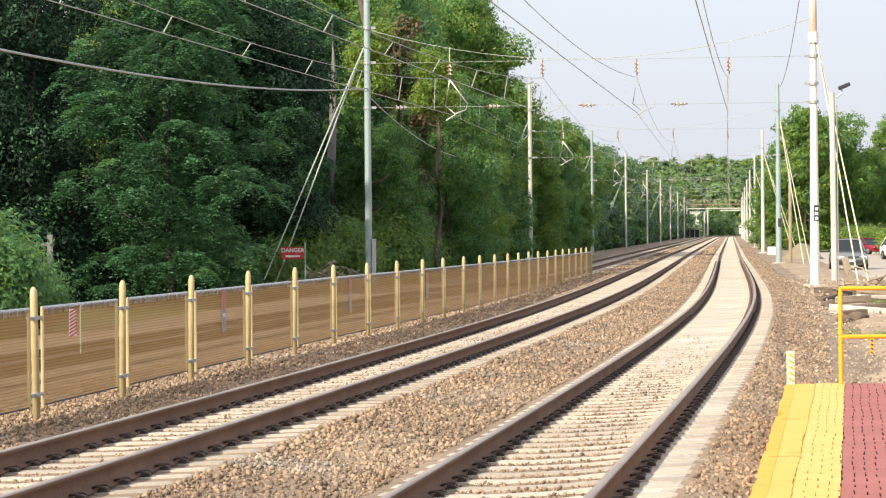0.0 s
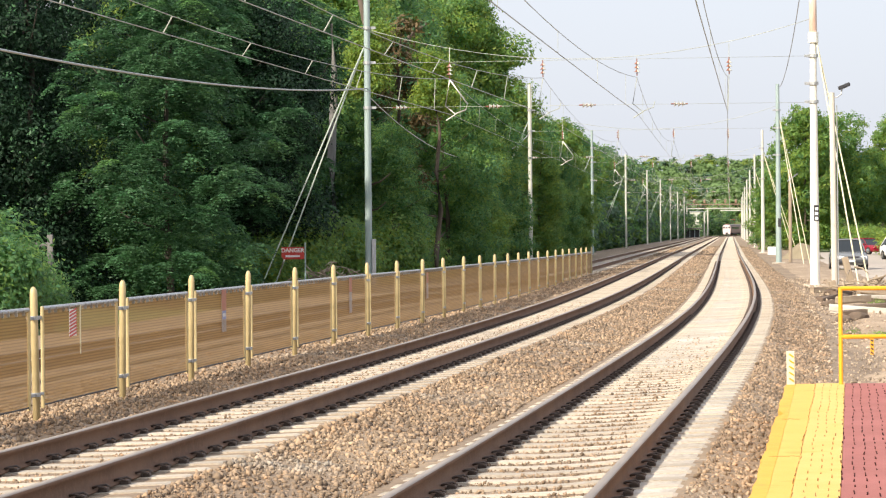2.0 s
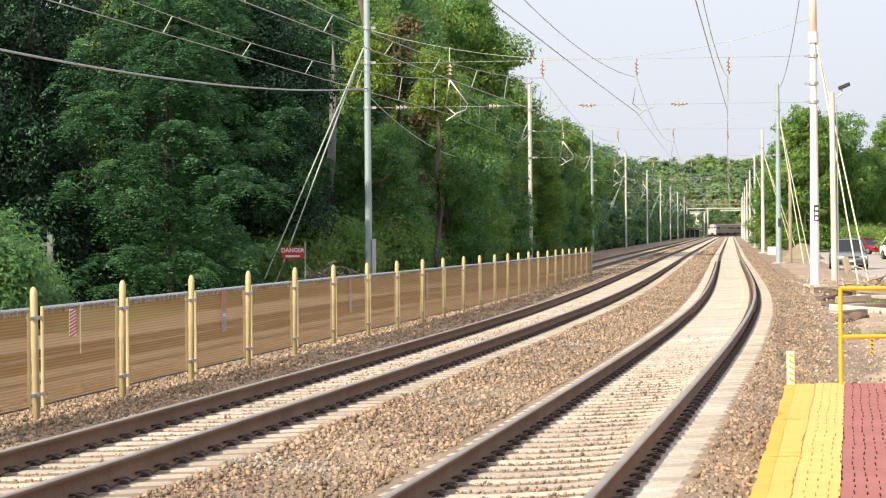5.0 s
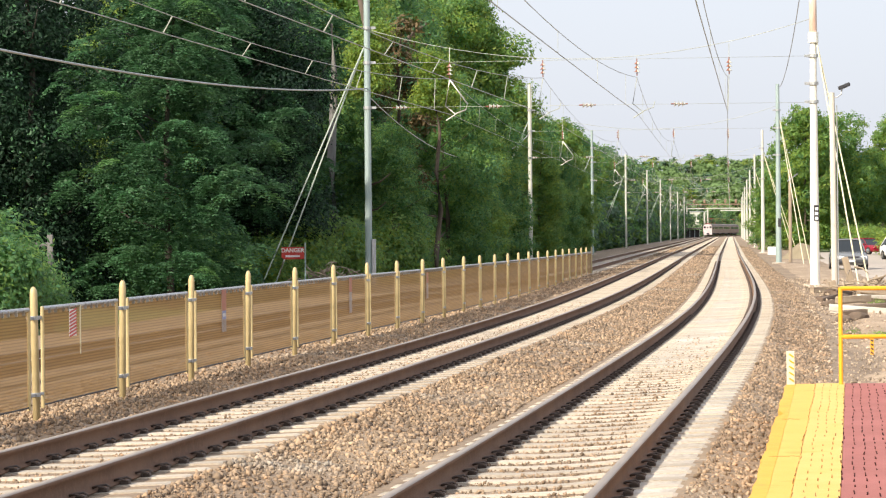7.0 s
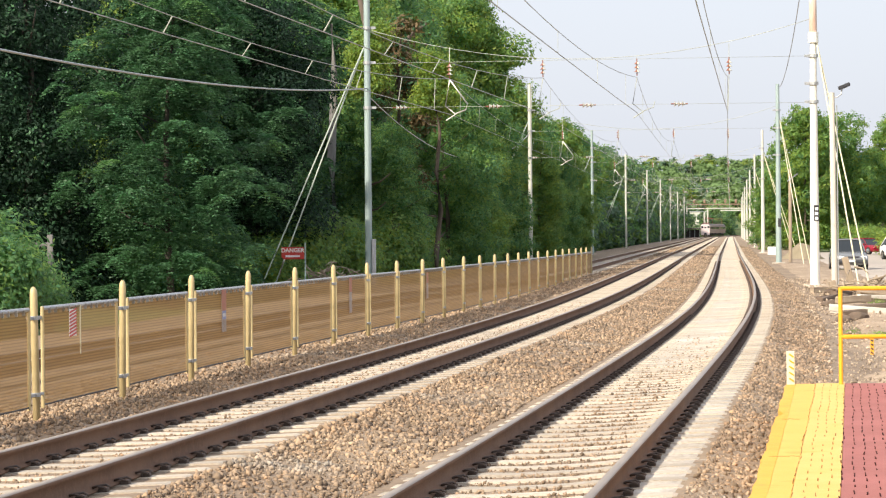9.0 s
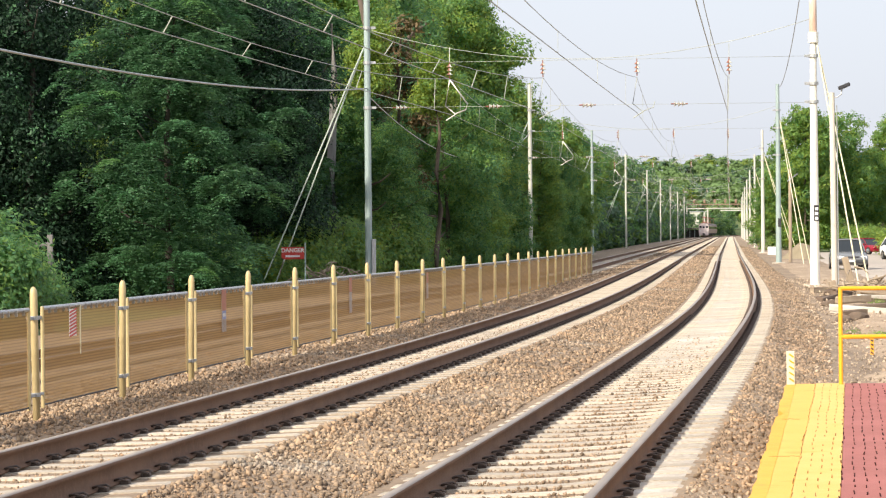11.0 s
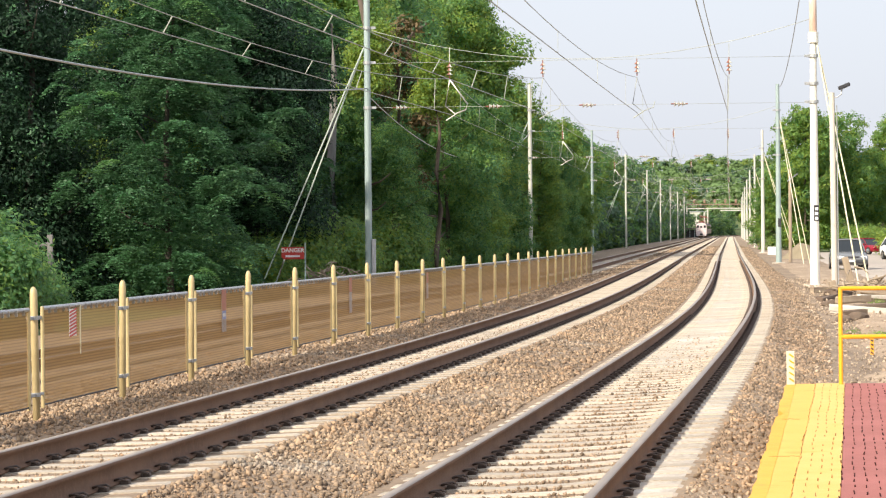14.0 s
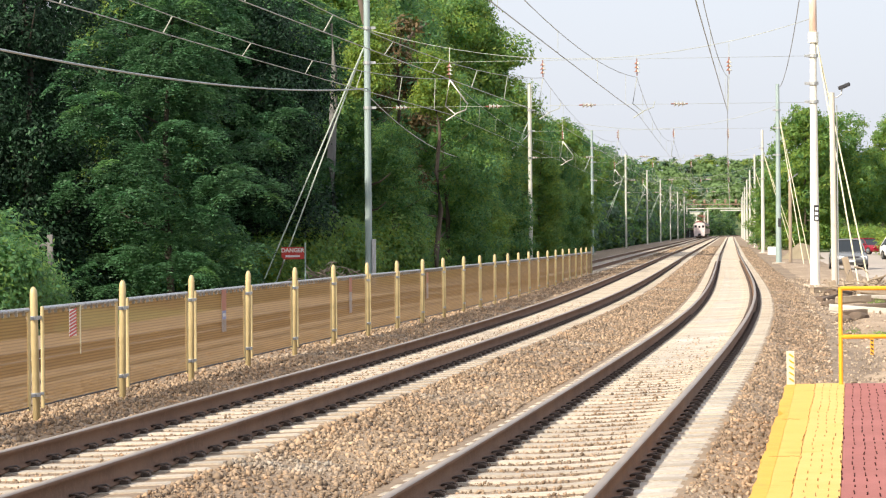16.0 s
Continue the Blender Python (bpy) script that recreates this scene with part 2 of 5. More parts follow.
def tube(bm, pts, r, n=6):
    """A tube of radius r along the points."""
    rings = []
    pts = [Vector(p) for p in pts]
    for i, p in enumerate(pts):
        d = (pts[min(i + 1, len(pts) - 1)] - pts[max(i - 1, 0)]).normalized()
        q = d.to_track_quat("Z", "Y").to_matrix()
        rr = r[i] if isinstance(r, (list, tuple)) else r
        rings.append([bm.verts.new(p + q @ Vector((rr * math.cos(2 * math.pi * k / n), rr * math.sin(2 * math.pi * k / n), 0))) for k in range(n)])
    for a, b in zip(rings, rings[1:]):
        for k in range(n):
            f = bm.faces.new((a[k], a[(k + 1) % n], b[(k + 1) % n], b[k]))
            f.smooth = True
    for ring, flip in ((rings[0], True), (rings[-1], False)):
        bm.faces.new(ring[::-1] if flip else ring)
    return bm


def raw_mesh(name, verts, faces_flat, per_face, mats, smooth=False, mat_idx=None):
    """A mesh from numpy arrays; every face has per_face corners."""
    me = bpy.data.meshes.new(name)
    nv, nf = len(verts), len(faces_flat) // per_face
    me.vertices.add(nv)
    me.vertices.foreach_set("co", np.asarray(verts, np.float32).ravel())
    me.loops.add(nf * per_face)
    me.loops.foreach_set("vertex_index", np.asarray(faces_flat, np.int32))
    me.polygons.add(nf)
    me.polygons.foreach_set("loop_start", np.arange(nf, dtype=np.int32) * per_face)
    if mat_idx is not None:
        me.polygons.foreach_set("material_index", np.asarray(mat_idx, np.int32))
    if smooth:
        me.polygons.foreach_set("use_smooth", np.ones(nf, bool))
    me.update(calc_edges=True)
    me.validate()
    for mm in mats:
        me.materials.append(M[mm])
    return me


# ---- the line of the tracks ----
def near_x(y):
    """Centre of the near track."""
    x = 0.108 * y + 0.25 - 0.63 * math.log(1 + math.exp((60 - y) / 14)) + 0.002 * max(0.0, y - 200)
    return x + 0.00065 * (45 * math.log(1 + math.exp(min(30.0, (y - 868) / 45)))) ** 2


def cant(y):
    return 0.085 / (1 + math.exp((y - 78) / 12))


def heading(y):
    return math.atan((near_x(y + 0.5) - near_x(y - 0.5)))


def third_off(y):
    return -7.9 - 2.0 / (1 + math.exp((y - 95) / 9))


TRACKS = {"near": lambda y: 0.0, "middle": lambda y: -4.05, "far": third_off}


def at_line(y, u):
    """The point at offset u to the right of the near track, level with y."""
    return near_x(y) + u


def stations(a, b, near=1.0):
    out, y = [], a
    while y < b:
        out.append(y)
        y += near if y < 110 else (2.5 if y < 260 else 12.0)
    return out + [b]


# ---- ground ----
def tilt(u, y):
    """Rise of the bed under the canted tracks."""
    out = 0.0
    for du in (u, u + 4.05):
        if abs(du) < 2.03:
            k = 1.0 if abs(du) <= 1.4 else (2.03 - abs(du)) / 0.63
            out += cant(y) / 1.5 * max(-1.4, min(1.4, du)) * k
    return out


def strip(name, profile, y0, y1, material, step=1.0, wob=0.0, dip=0.0):
    """A sheet along the line: profile is a list of (offset, height)."""
    ys = stations(y0, y1, step)
    V, F = [], []
    n = len(profile)
    for y in ys:
        for u, z in profile:
            w = wob * noise.noise(Vector((u * 0.6, y * 0.35, 3.0))) if wob else 0
            V.append((at_line(y, u), y, z + w + tilt(u, y) - (dip if abs(u) < 0.7 else 0.0) * max(0.0, min(1.0, (41 - y + (7 * noise.noise(Vector((u * 1.7, y * 0.22, 8.0))) if dip else 0)) / 18))))
    for i in range(len(ys) - 1):
        for j in range(n - 1):
            a = i * n + j
            F += [a, a + 1, a + n + 1, a + n]
    me = raw_mesh(name, np.array(V), np.array(F), 4, [material], smooth=True)
    return new(name, me)


def build_ground():
    S = 2600
    bm = bmesh.new()
    xs = [-S, -400, -120, -40, -14, 0, 20, 60, 160, 500, S]
    ys = [-S, -300, -60, 0, 60, 160, 300, 600, 1200, S, 4000]
    vs = [[bm.verts.new((x, y, -0.75)) for x in xs] for y in ys]
    for i in range(len(ys) - 1):
        for j in range(len(xs) - 1):
            bm.faces.new((vs[i][j], vs[i][j + 1], vs[i + 1][j + 1], vs[i + 1][j]))
    tagged(part("ground", bm, "grass"), "grassy earth reaching to the wooded horizon", "ground", kind="structure")
    prof = [(-17.6, -0.86), (-16.6, -0.62), (-15.6, -0.46), (-12.2, -0.33), (-9, -0.27), (-7.4, -0.3), (-6.6, -0.28), (-6.08, -0.26), (-5.45, -0.225), (-4.9, -0.205), (-4.55, -0.207), (-4.05, -0.22), (-3.55, -0.207), (-3.2, -0.205), (-2.65, -0.208), (-2.02, -0.19),
            (-1.4, -0.2), (-0.75, -0.21), (-0.4, -0.214), (0, -0.216), (0.4, -0.214), (0.75, -0.21), (1.4, -0.21), (2.03, -0.3), (2.6, -0.36), (4.0, -0.42), (6.0, -0.45), (7.5, -0.5), (9.0, -0.8)]
    tagged(strip("ballast_bed", prof, -40, 1500, "ballast", 0.7, 0.012), "brown crushed-stone ballast bed under the tracks", "ballast", kind="structure")
    tagged(strip("parking_lot", [(4.9, -0.7), (5.3, -0.47), (9, -0.46), (16, -0.46), (30, -0.46), (34, -0.8)], 84, 262, "asphalt", 2), "pale worn asphalt car park beside the line", "car park", kind="structure")
    tagged(strip("dirt_verge", [(2.7, -0.5), (3.4, -0.33), (4.6, -0.36), (7.2, -0.40), (9.0, -0.44), (11, -0.8)], 28, 112, "dirt", 1.0, 0.16), "bare brown dirt verge with gravel beside the platform end", "ground", kind="structure")
    tagged(strip("dirt_verge", [(2.6, -0.55), (3.2, -0.37), (4.4, -0.37), (5.5, -0.42), (5.9, -0.62)], 110, 190, "dirt", 1.0, 0.16), "bare brown dirt strip along the car park", "ground", kind="structure")
    tagged(strip("fouled_ballast", [(-1.42, -0.32), (-1.33, -0.209), (-1.0, -0.204), (-0.86, -0.203), (-0.68, -0.198), (-0.3, -0.203), (0, -0.205), (0.3, -0.203), (0.68, -0.198), (0.86, -0.203), (1.0, -0.204), (1.21, -0.208), (1.31, -0.3), (1.5, -0.36)], 12, 800, "fouled", 0.5, 0.01, 0.07), "pale dusty fouled ballast between the near rails", "ballast", kind="structure")


# ---- tracks ----
RAIL_PROFILE = [(-0.07, -0.185), (0.07, -0.185), (0.07, -0.172), (0.012, -0.15), (0.009, -0.05), (0.034, -0.036), (0.036, -0.008), (0.028, 0.0),
                (-0.028, 0.0), (-0.036, -0.008), (-0.034, -0.036), (-0.009, -0.05), (-0.012, -0.15), (-0.07, -0.172)]


def rail_mesh(off, side, y0, y1):
    ys = stations(y0, y1, 1.0)
    n = len(RAIL_PROFILE)
    V, F, MI = [], [], []
    for y in ys:
        h, c = heading(y), cant(y)
        ox, oy = math.cos(h), -math.sin(h)
        cx = at_line(y, off(y))
        for px, pz in RAIL_PROFILE:
            u = side * 0.753 + px
            V.append((cx + ox * u, y + oy * u, pz + side * c / 2))
    for i in range(len(ys) - 1):
        for j in range(n):
            a, b = i * n + j, i * n + (j + 1) % n
            F += [a, b, b + n, a + n]
            MI.append(1 if 6 <= j <= 8 else 0)
    me = raw_mesh("rail", np.array(V), np.array(F), 4, ["rail_steel", "rail_head"], mat_idx=MI)
    return me


def tie_bm():
    """A concrete tie along x, its top at the rail seats at z = 0, dipping in the middle."""
    bm = bmesh.new()
    secs = [(-1.28, 0.11, -0.035), (-1.2, 0.12, -0.008), (-0.5, 0.115, 0.0), (-0.28, 0.105, -0.013), (0.28, 0.105, -0.013), (0.5, 0.115, 0.0), (1.2, 0.12, -0.008), (1.28, 0.11, -0.035)]
    rings = [[bm.verts.new((x, s * w * k, z)) for s, k, z in ((-1, 1.15, -0.2), (1, 1.15, -0.2), (1, 1, zt), (-1, 1, zt))] for x, w, zt in secs]
    for a, b in zip(rings, rings[1:]):
        for k in range(4):
            bm.faces.new((a[k], b[k], b[(k + 1) % 4], a[(k + 1) % 4]))
    bm.faces.new(rings[0])
    bm.faces.new(rings[-1][::-1])
    return bm


def clip_bm():
    """A spring clip with its shoulder casting, beside the rail foot."""
    bm = bmesh.new()
    box(bm, 0.03, 0, 0.012, 0.075, 0.08, 0.035, 0.01)
    tube(bm, [(0.06, -0.07, 0.03), (0.0, -0.06, 0.045), (-0.045, -0.03, 0.035), (-0.03, 0.03, 0.04), (0.03, 0.06, 0.045), (0.07, 0.05, 0.025)], 0.01, 5)
    return bm


def tie_pose(y, off):
    h, c = heading(y), cant(y)
    return Matrix.Translation((at_line(y, off(y)), y, -0.187)) @ Matrix.Rotation(-h, 4, "Z") @ Matrix.Rotation(-math.asin(c / 1.5), 4, "Y")


def build_tracks():
    tie_src, clip_src = part("tie", tie_bm(), "concrete_tie"), part("clip", clip_bm(), "clip")
    tie_me, clip_me = tie_src.data, clip_src.data
    bpy.data.objects.remove(tie_src)
    bpy.data.objects.remove(clip_src)
    tv = np.array([v.co[:] for v in tie_me.vertices])
    tf = [list(p.vertices) for p in tie_me.polygons]
    for key, off in TRACKS.items():
        t = tagged(empty("railway_track"), {"near": "steel rails on pale concrete ties curving beside the platform",
                                            "middle": "rusty-sided steel rails on concrete ties beside the gold fence",
                                            "far": "railway track behind the gold mesh fence"}[key], "railway track", "railway tracks")
        for side in (-1, 1):
            ob = new("rail", rail_mesh(off, side, -30, 1500))
            ob.parent = t
        far_clips = []
        y, k, rest = (-9.79 if key != "far" else 112.0), 0, []
        while y < 900:
            m = tie_pose(y + random.uniform(-0.012, 0.012), off)
            if k < (270 if key != "far" else 0):
                o = share("tie", tie_me, t, m)
                if 12 < y < 62:
                    for s in (-1, 1):
                        for w in (-1, 1):
                            q = pose(s * 0.753 + w * 0.085, 0, 0.0, 0, 0, 0 if w > 0 else 180)
                            share("clip", clip_me, o, q)
            else:
                rest.append(m)
            if 62 <= y < 170 and key != "far":
                far_clips += [m @ pose(s * 0.753 + w * 0.115, 0, 0.012) for s in (-1, 1) for w in (-1, 1)]
            k += 1
            y += 0.61 if y < 520 else 1.22
        ms = np.array([np.array(m) for m in rest])
        V = (np.einsum("nij,vj->nvi", ms[:, :3, :3], tv) + ms[:, None, :3, 3]).reshape(-1, 3)
        quads = np.array([f for f in tf if len(f) == 4])
        F = (quads[None] + (np.arange(len(rest)) * len(tv))[:, None, None]).ravel()
        if far_clips:
            cm = np.array([np.array(m) for m in far_clips])
            cv = np.array([(x * 0.045, y2 * 0.045, z * 0.025) for x in (-1, 1) for y2 in (-1, 1) for z in (-1, 1)])
            cf = np.array([(0, 1, 3, 2), (4, 6, 7, 5), (0, 4, 5, 1), (2, 3, 7, 6), (1, 5, 7, 3), (0, 2, 6, 4)])
            CV = (np.einsum("nij,vj->nvi", cm[:, :3, :3], cv) + cm[:, None, :3, 3]).reshape(-1, 3)
            CF = (cf[None] + (np.arange(len(cm)) * 8)[:, None, None]).ravel()
            o2 = new("distant_clip", raw_mesh("distant_clip", CV, CF, 4, ["clip"]))
            o2.parent = t
            tagged(o2, kind="stuff")
        ob = new("distant_tie", raw_mesh("distant_tie", V, F, 4, ["concrete_tie"]))
        ob.parent = t
        tagged(ob, kind="stuff")


def stone_object(name, P, S, rng, material, label):
    """Angular little stones of the sizes S at the places P, in one mesh."""
    base = np.array([(1, 0, 0), (-1, 0, 0), (0, 1, 0), (0, -1, 0), (0, 0, 1), (0, 0, -1)], float)
    tri = np.array([(0, 2, 4), (2, 1, 4), (1, 3, 4), (3, 0, 4), (2, 0, 5), (1, 2, 5), (3, 1, 5), (0, 3, 5)])
    n = len(P)
    Q = np.linalg.qr(rng.normal(size=(n, 3, 3)))[0] * (S[:, None] * rng.uniform(0.6, 1.25, (n, 3)))[:, None, :]
    V = np.einsum("nij,vj->nvi", Q, base) * rng.uniform(0.55, 1.3, (n, 6, 1)) + P[:, None]
    F = (tri[None] + (np.arange(n) * 6)[:, None, None]).ravel()
    ob = new(name, raw_mesh(name, V.reshape(-1, 3), F, 3, [material]))
    tagged(ob, label, "ballast", kind="stuff")


def build_stones():
    """Loose crushed stone lying on the bed near the camera."""
    rng = np.random.default_rng(5)
    zones = [(-2.72, -1.32, -0.2, 600), (-6.95, -5.38, -0.255, 520), (-8.6, -6.95, -0.275, 150), (1.3, 2.4, -0.27, 800)]
    P, S = [], []
    for u0, u1, z, dens in zones:
        for y0, y1, k, sz in ((15, 24, 1.0, 1.0), (24, 38, 0.75, 1.1), (38, 60, 0.4, 1.35), (60, 100, 0.28, 1.4), (100, 175, 0.09, 2.0), (175, 330, 0.016, 3.4)):
            n = int((u1 - u0) * (y1 - y0) * dens * k)
            y = rng.uniform(y0, y1, n)
            u = rng.uniform(u0, u1, n)
            x = np.array([near_x(v) for v in y]) + u
            zz = z + rng.uniform(-0.015, 0.02, n) + np.array([tilt(a, b) for a, b in zip(u, y)])
            if u0 > 1:
                zz += 0.06 - 0.13 * (u - 1.3)
            size = (0.009 + (0.028 if u0 > 1 else 0.032) * rng.random(n) ** 2.4) * sz
            P.append(np.c_[x, y, zz])
            S.append(size)
    # stones caught in the gaps between ties
    for off, z, most, yend in ((0.0, -0.209, 130, 52), (-4.05, -0.209, 75, 80)):
        for g in range(int((yend + 9.79) / 0.61)):
            yc = -9.79 + 0.61 * g + 0.305
            if yc < 14:
                continue
            cnt = int(most * min(1.0, (yend - yc) / 28)) + 1
            u = rng.uniform(-0.62, 0.62, cnt)
            y = yc + rng.uniform(-0.17, 0.17, cnt)
            P.append(np.c_[near_x(yc) + off + u, y - u * heading(yc), z + rng.uniform(-0.01, 0.012, cnt) + cant(yc) / 1.5 * u])
            S.append(0.008 + 0.018 * rng.random(cnt) ** 1.5)
    stone_object("ballast_stones", np.concatenate(P), np.concatenate(S), rng, "stone", "loose brown and grey crushed ballast stones")
    n = 26000
    y = 28.2 + 85 * rng.random(n) ** 1.5
    u = rng.uniform(2.0, 8.5, n)
    P = np.c_[np.array([near_x(v) for v in y]) + u, y, -0.335 - 0.012 * u + rng.uniform(-0.05, 0.09, n)]
    stone_object("verge_stones", P, (0.008 + 0.026 * rng.random(n) ** 3) * (0.8 + y / 110), rng, "verge_stone", "small pale stones and clods scattered on the dirt verge")


# ---- fence ----
def fence_x(y):
    return near_x(y) - 6.65 + 0.14 * max(0.0, min(1.0, (36 - y) / 8)) - 0.12 * max(0.0, min(1.0, (y - 36) / 12))


def fence_rise(y):
    """The fence steps down a little along the line."""
    return -0.0021 * max(0.0, y - 45)


def build_fence():
    t = tagged(empty("fence"), "gold-painted pipe fence with tan mesh fabric panels between tracks", "fence")
    ys = [25.47 + 3.83 * i for i in range(11)] + [67.8 + 4.0 * i for i in range(7)] + [96.2 + 4.4 * i for i in range(8)]
    # one post, upright at the origin
    bm = bmesh.new()
    tube(bm, [(0, 0, -0.6), (0, 0, 1.16), (0, 0, 1.2), (0, 0, 1.235), (0, 0, 1.25)], [0.044, 0.044, 0.04, 0.027, 0.01], 12)
    post = part("post", bm, "gold_post")
    bm = bmesh.new()
    rod(bm, (0, 0, -0.12), (0, 0, 1.02), 0.022, n=8)
    stile = part("panel_stile", bm, "gold_post")
    bm = bmesh.new()
    for dz in (-0.012, 0.012):
        rod(bm, (0, 0, dz - 0.01), (0, 0, dz + 0.01), 0.057, n=12)
    box(bm, 0, 0.14, 0, 0.03, 0.26, 0.035, 0.005)
    box(bm, 0, -0.14, 0, 0.03, 0.26, 0.035, 0.005)
    clamp = part("clamp", bm, "galvanised")
    bm = bmesh.new()
    box(bm, 0, 0, 0, 0.055, 0.02, 0.07)
    wt = part("wire_tie", bm, "galvanised")
    meshes = [o.data for o in (post, stile, clamp, wt)]
    for o in (post, stile, clamp, wt):
        bpy.data.objects.remove(o)
    for i, y in enumerate(ys):
        h = math.atan(fence_x(y + 0.5) - fence_x(y - 0.5))
        m = Matrix.Translation((fence_x(y), y, fence_rise(y))) @ Matrix.Rotation(-h, 4, "Z")
        lean = Matrix.Rotation(radians(-1.0 if i == 1 else random.uniform(-0.8, 0.8)), 4, "Y")
        p = share("post", meshes[0], t, m @ lean)
        for s in (-1, 1):
            share("panel_stile", meshes[1], t, m @ Matrix.Translation((0.0, s * 0.27, 0)))
        for z in (0.04, 0.9):
            share("clamp", meshes[2], p, Matrix.Translation((0, 0, z)))
    for y0, y1 in zip(ys, ys[1:]):
        a, b = Vector((fence_x(y0), y0, fence_rise(y0))), Vector((fence_x(y1), y1, fence_rise(y1)))
        d = (b - a).normalized()
        a, b = a + d * 0.27, b - d * 0.27
        bm = bmesh.new()
        rod(bm, a + Vector((0, 0, 1.0)), b + Vector((0, 0, 1.0)), 0.024, n=8)
        part("top_rail", bm, "galvanised", t)
        bm = bmesh.new()
        rod(bm, a + Vector((0, 0, -0.09)), b + Vector((0, 0, -0.09)), 0.011, n=6)
        part("bottom_rail", bm, "black", t)
        # fabric: a thin sheet with a little slack
        bm = bmesh.new()
        nrm = Vector((d.y, -d.x, 0))
        grid = []
        for k in range(13):
            row = []
            for j in range(6):
                w = 0.012 * noise.noise(Vector((y0 + k * 0.4, j * 0.7, 1.0)))
                row.append(bm.verts.new(a.lerp(b, k / 12) + Vector((0, 0, -0.08 + 1.07 * j / 5)) + nrm * w))
            grid.append(row)
        for k in range(12):
            for j in range(5):
                bm.faces.new((grid[k][j], grid[k + 1][j], grid[k + 1][j + 1], grid[k][j + 1])).smooth = True
        fab = part("mesh_panel", bm, "mesh_fabric", t)
        # wire ties along the top rail
        for k in range(1, 13):
            c = a.lerp(b, (k + random.uniform(-0.15, 0.15)) / 13) + Vector((0, 0, 0.975)) + nrm * 0.004
            share("wire_tie", meshes[3], fab, Matrix.Translation(c) @ Matrix.Rotation(random.uniform(0.1, 0.6), 4, "X"))


# ---- trees ----
def leaf_mesh(name, pts, nrm, size, mats, rng, mat_idx=None, fold=0.25, aspect=0.5):
    """Small folded diamond leaves, one at every point."""
    n = len(pts)
    nrm = nrm + rng.normal(scale=0.4, size=(n, 3))
    nrm /= np.linalg.norm(nrm, axis=1)[:, None] + 1e-9
    t = np.cross(nrm, rng.normal(size=(n, 3)))
    t[:, 2] -= 0.25
    t -= nrm * (t * nrm).sum(1)[:, None]
    t /= np.linalg.norm(t, axis=1)[:, None] + 1e-9
    b = np.cross(nrm, t)
    L = (size * rng.uniform(0.6, 1.3, n))[:, None]
    W = L * aspect
    V = np.stack([pts - t * L * 0.5, pts + b * W * 0.5 - nrm * L * fold * 0.4, pts + t * L * 0.5, pts - b * W * 0.5 - nrm * L * fold * 0.4], 1).reshape(-1, 3)
    F = (np.arange(n)[:, None] * 4 + np.array([0, 1, 2, 0, 2, 3])).ravel()
    mi = None if mat_idx is None else np.repeat(mat_idx, 2)
    return raw_mesh(name, V, F, 3, mats, mat_idx=mi)


def crown_points(blobs, n, rng, clump=0.5, per=9, shell=0.55):
    """Points gathered in small clumps, mostly in the outer shell of the blobs."""
    vol = np.array([b[3] * b[4] + b[3] * b[5] for b in blobs])
    nc = n // per
    which = rng.choice(len(blobs), nc, p=vol / vol.sum())
    B = np.array(blobs)[which]
    d = rng.normal(size=(nc, 3))
    d /= np.linalg.norm(d, axis=1)[:, None]
    r = shell + (1.06 - shell) * rng.random(nc) ** 0.6
    c = B[:, :3] + d * B[:, 3:6] * r[:, None]
    pts = np.repeat(c, per, 0) + rng.normal(scale=clump, size=(nc * per, 3)) * np.array([1, 1, 0.55])
    nr = np.repeat(d, per, 0) + np.array([0, 0, 0.5])
    return pts, nr


def limbs(bm, h, spread, rng, r0, n=7, start=0.25):
    """Tapered trunk with limbs."""
    pts, x, y = [], 0.0, 0.0
    for i in range(7):
        pts.append((x, y, h * i / 6 * 0.92 - (0.6 if i == 0 else 0)))
        x += rng.uniform(-0.25, 0.25)
        y += rng.uniform(-0.25, 0.25)
    tube(bm, pts, [r0 * (1 - 0.13 * i) for i in range(7)], 8)
    for i in range(n):
        k = start + (0.9 - start) * i / n
        p = Vector(pts[0]).lerp(Vector(pts[-1]), k)
        a = rng.uniform(0, 6.28)
        ln = spread * rng.uniform(0.5, 0.95) * (1.1 - 0.5 * k)
        e = p + Vector((math.cos(a) * ln, math.sin(a) * ln, ln * rng.uniform(0.35, 0.8)))
        mid = p.lerp(e, 0.5) + Vector((0, 0, -0.12 * ln))
        tube(bm, [p, mid, e], [r0 * 0.4 * (1 - 0.5 * k), r0 * 0.25 * (1 - 0.5 * k), 0.02], 5)
    return bm


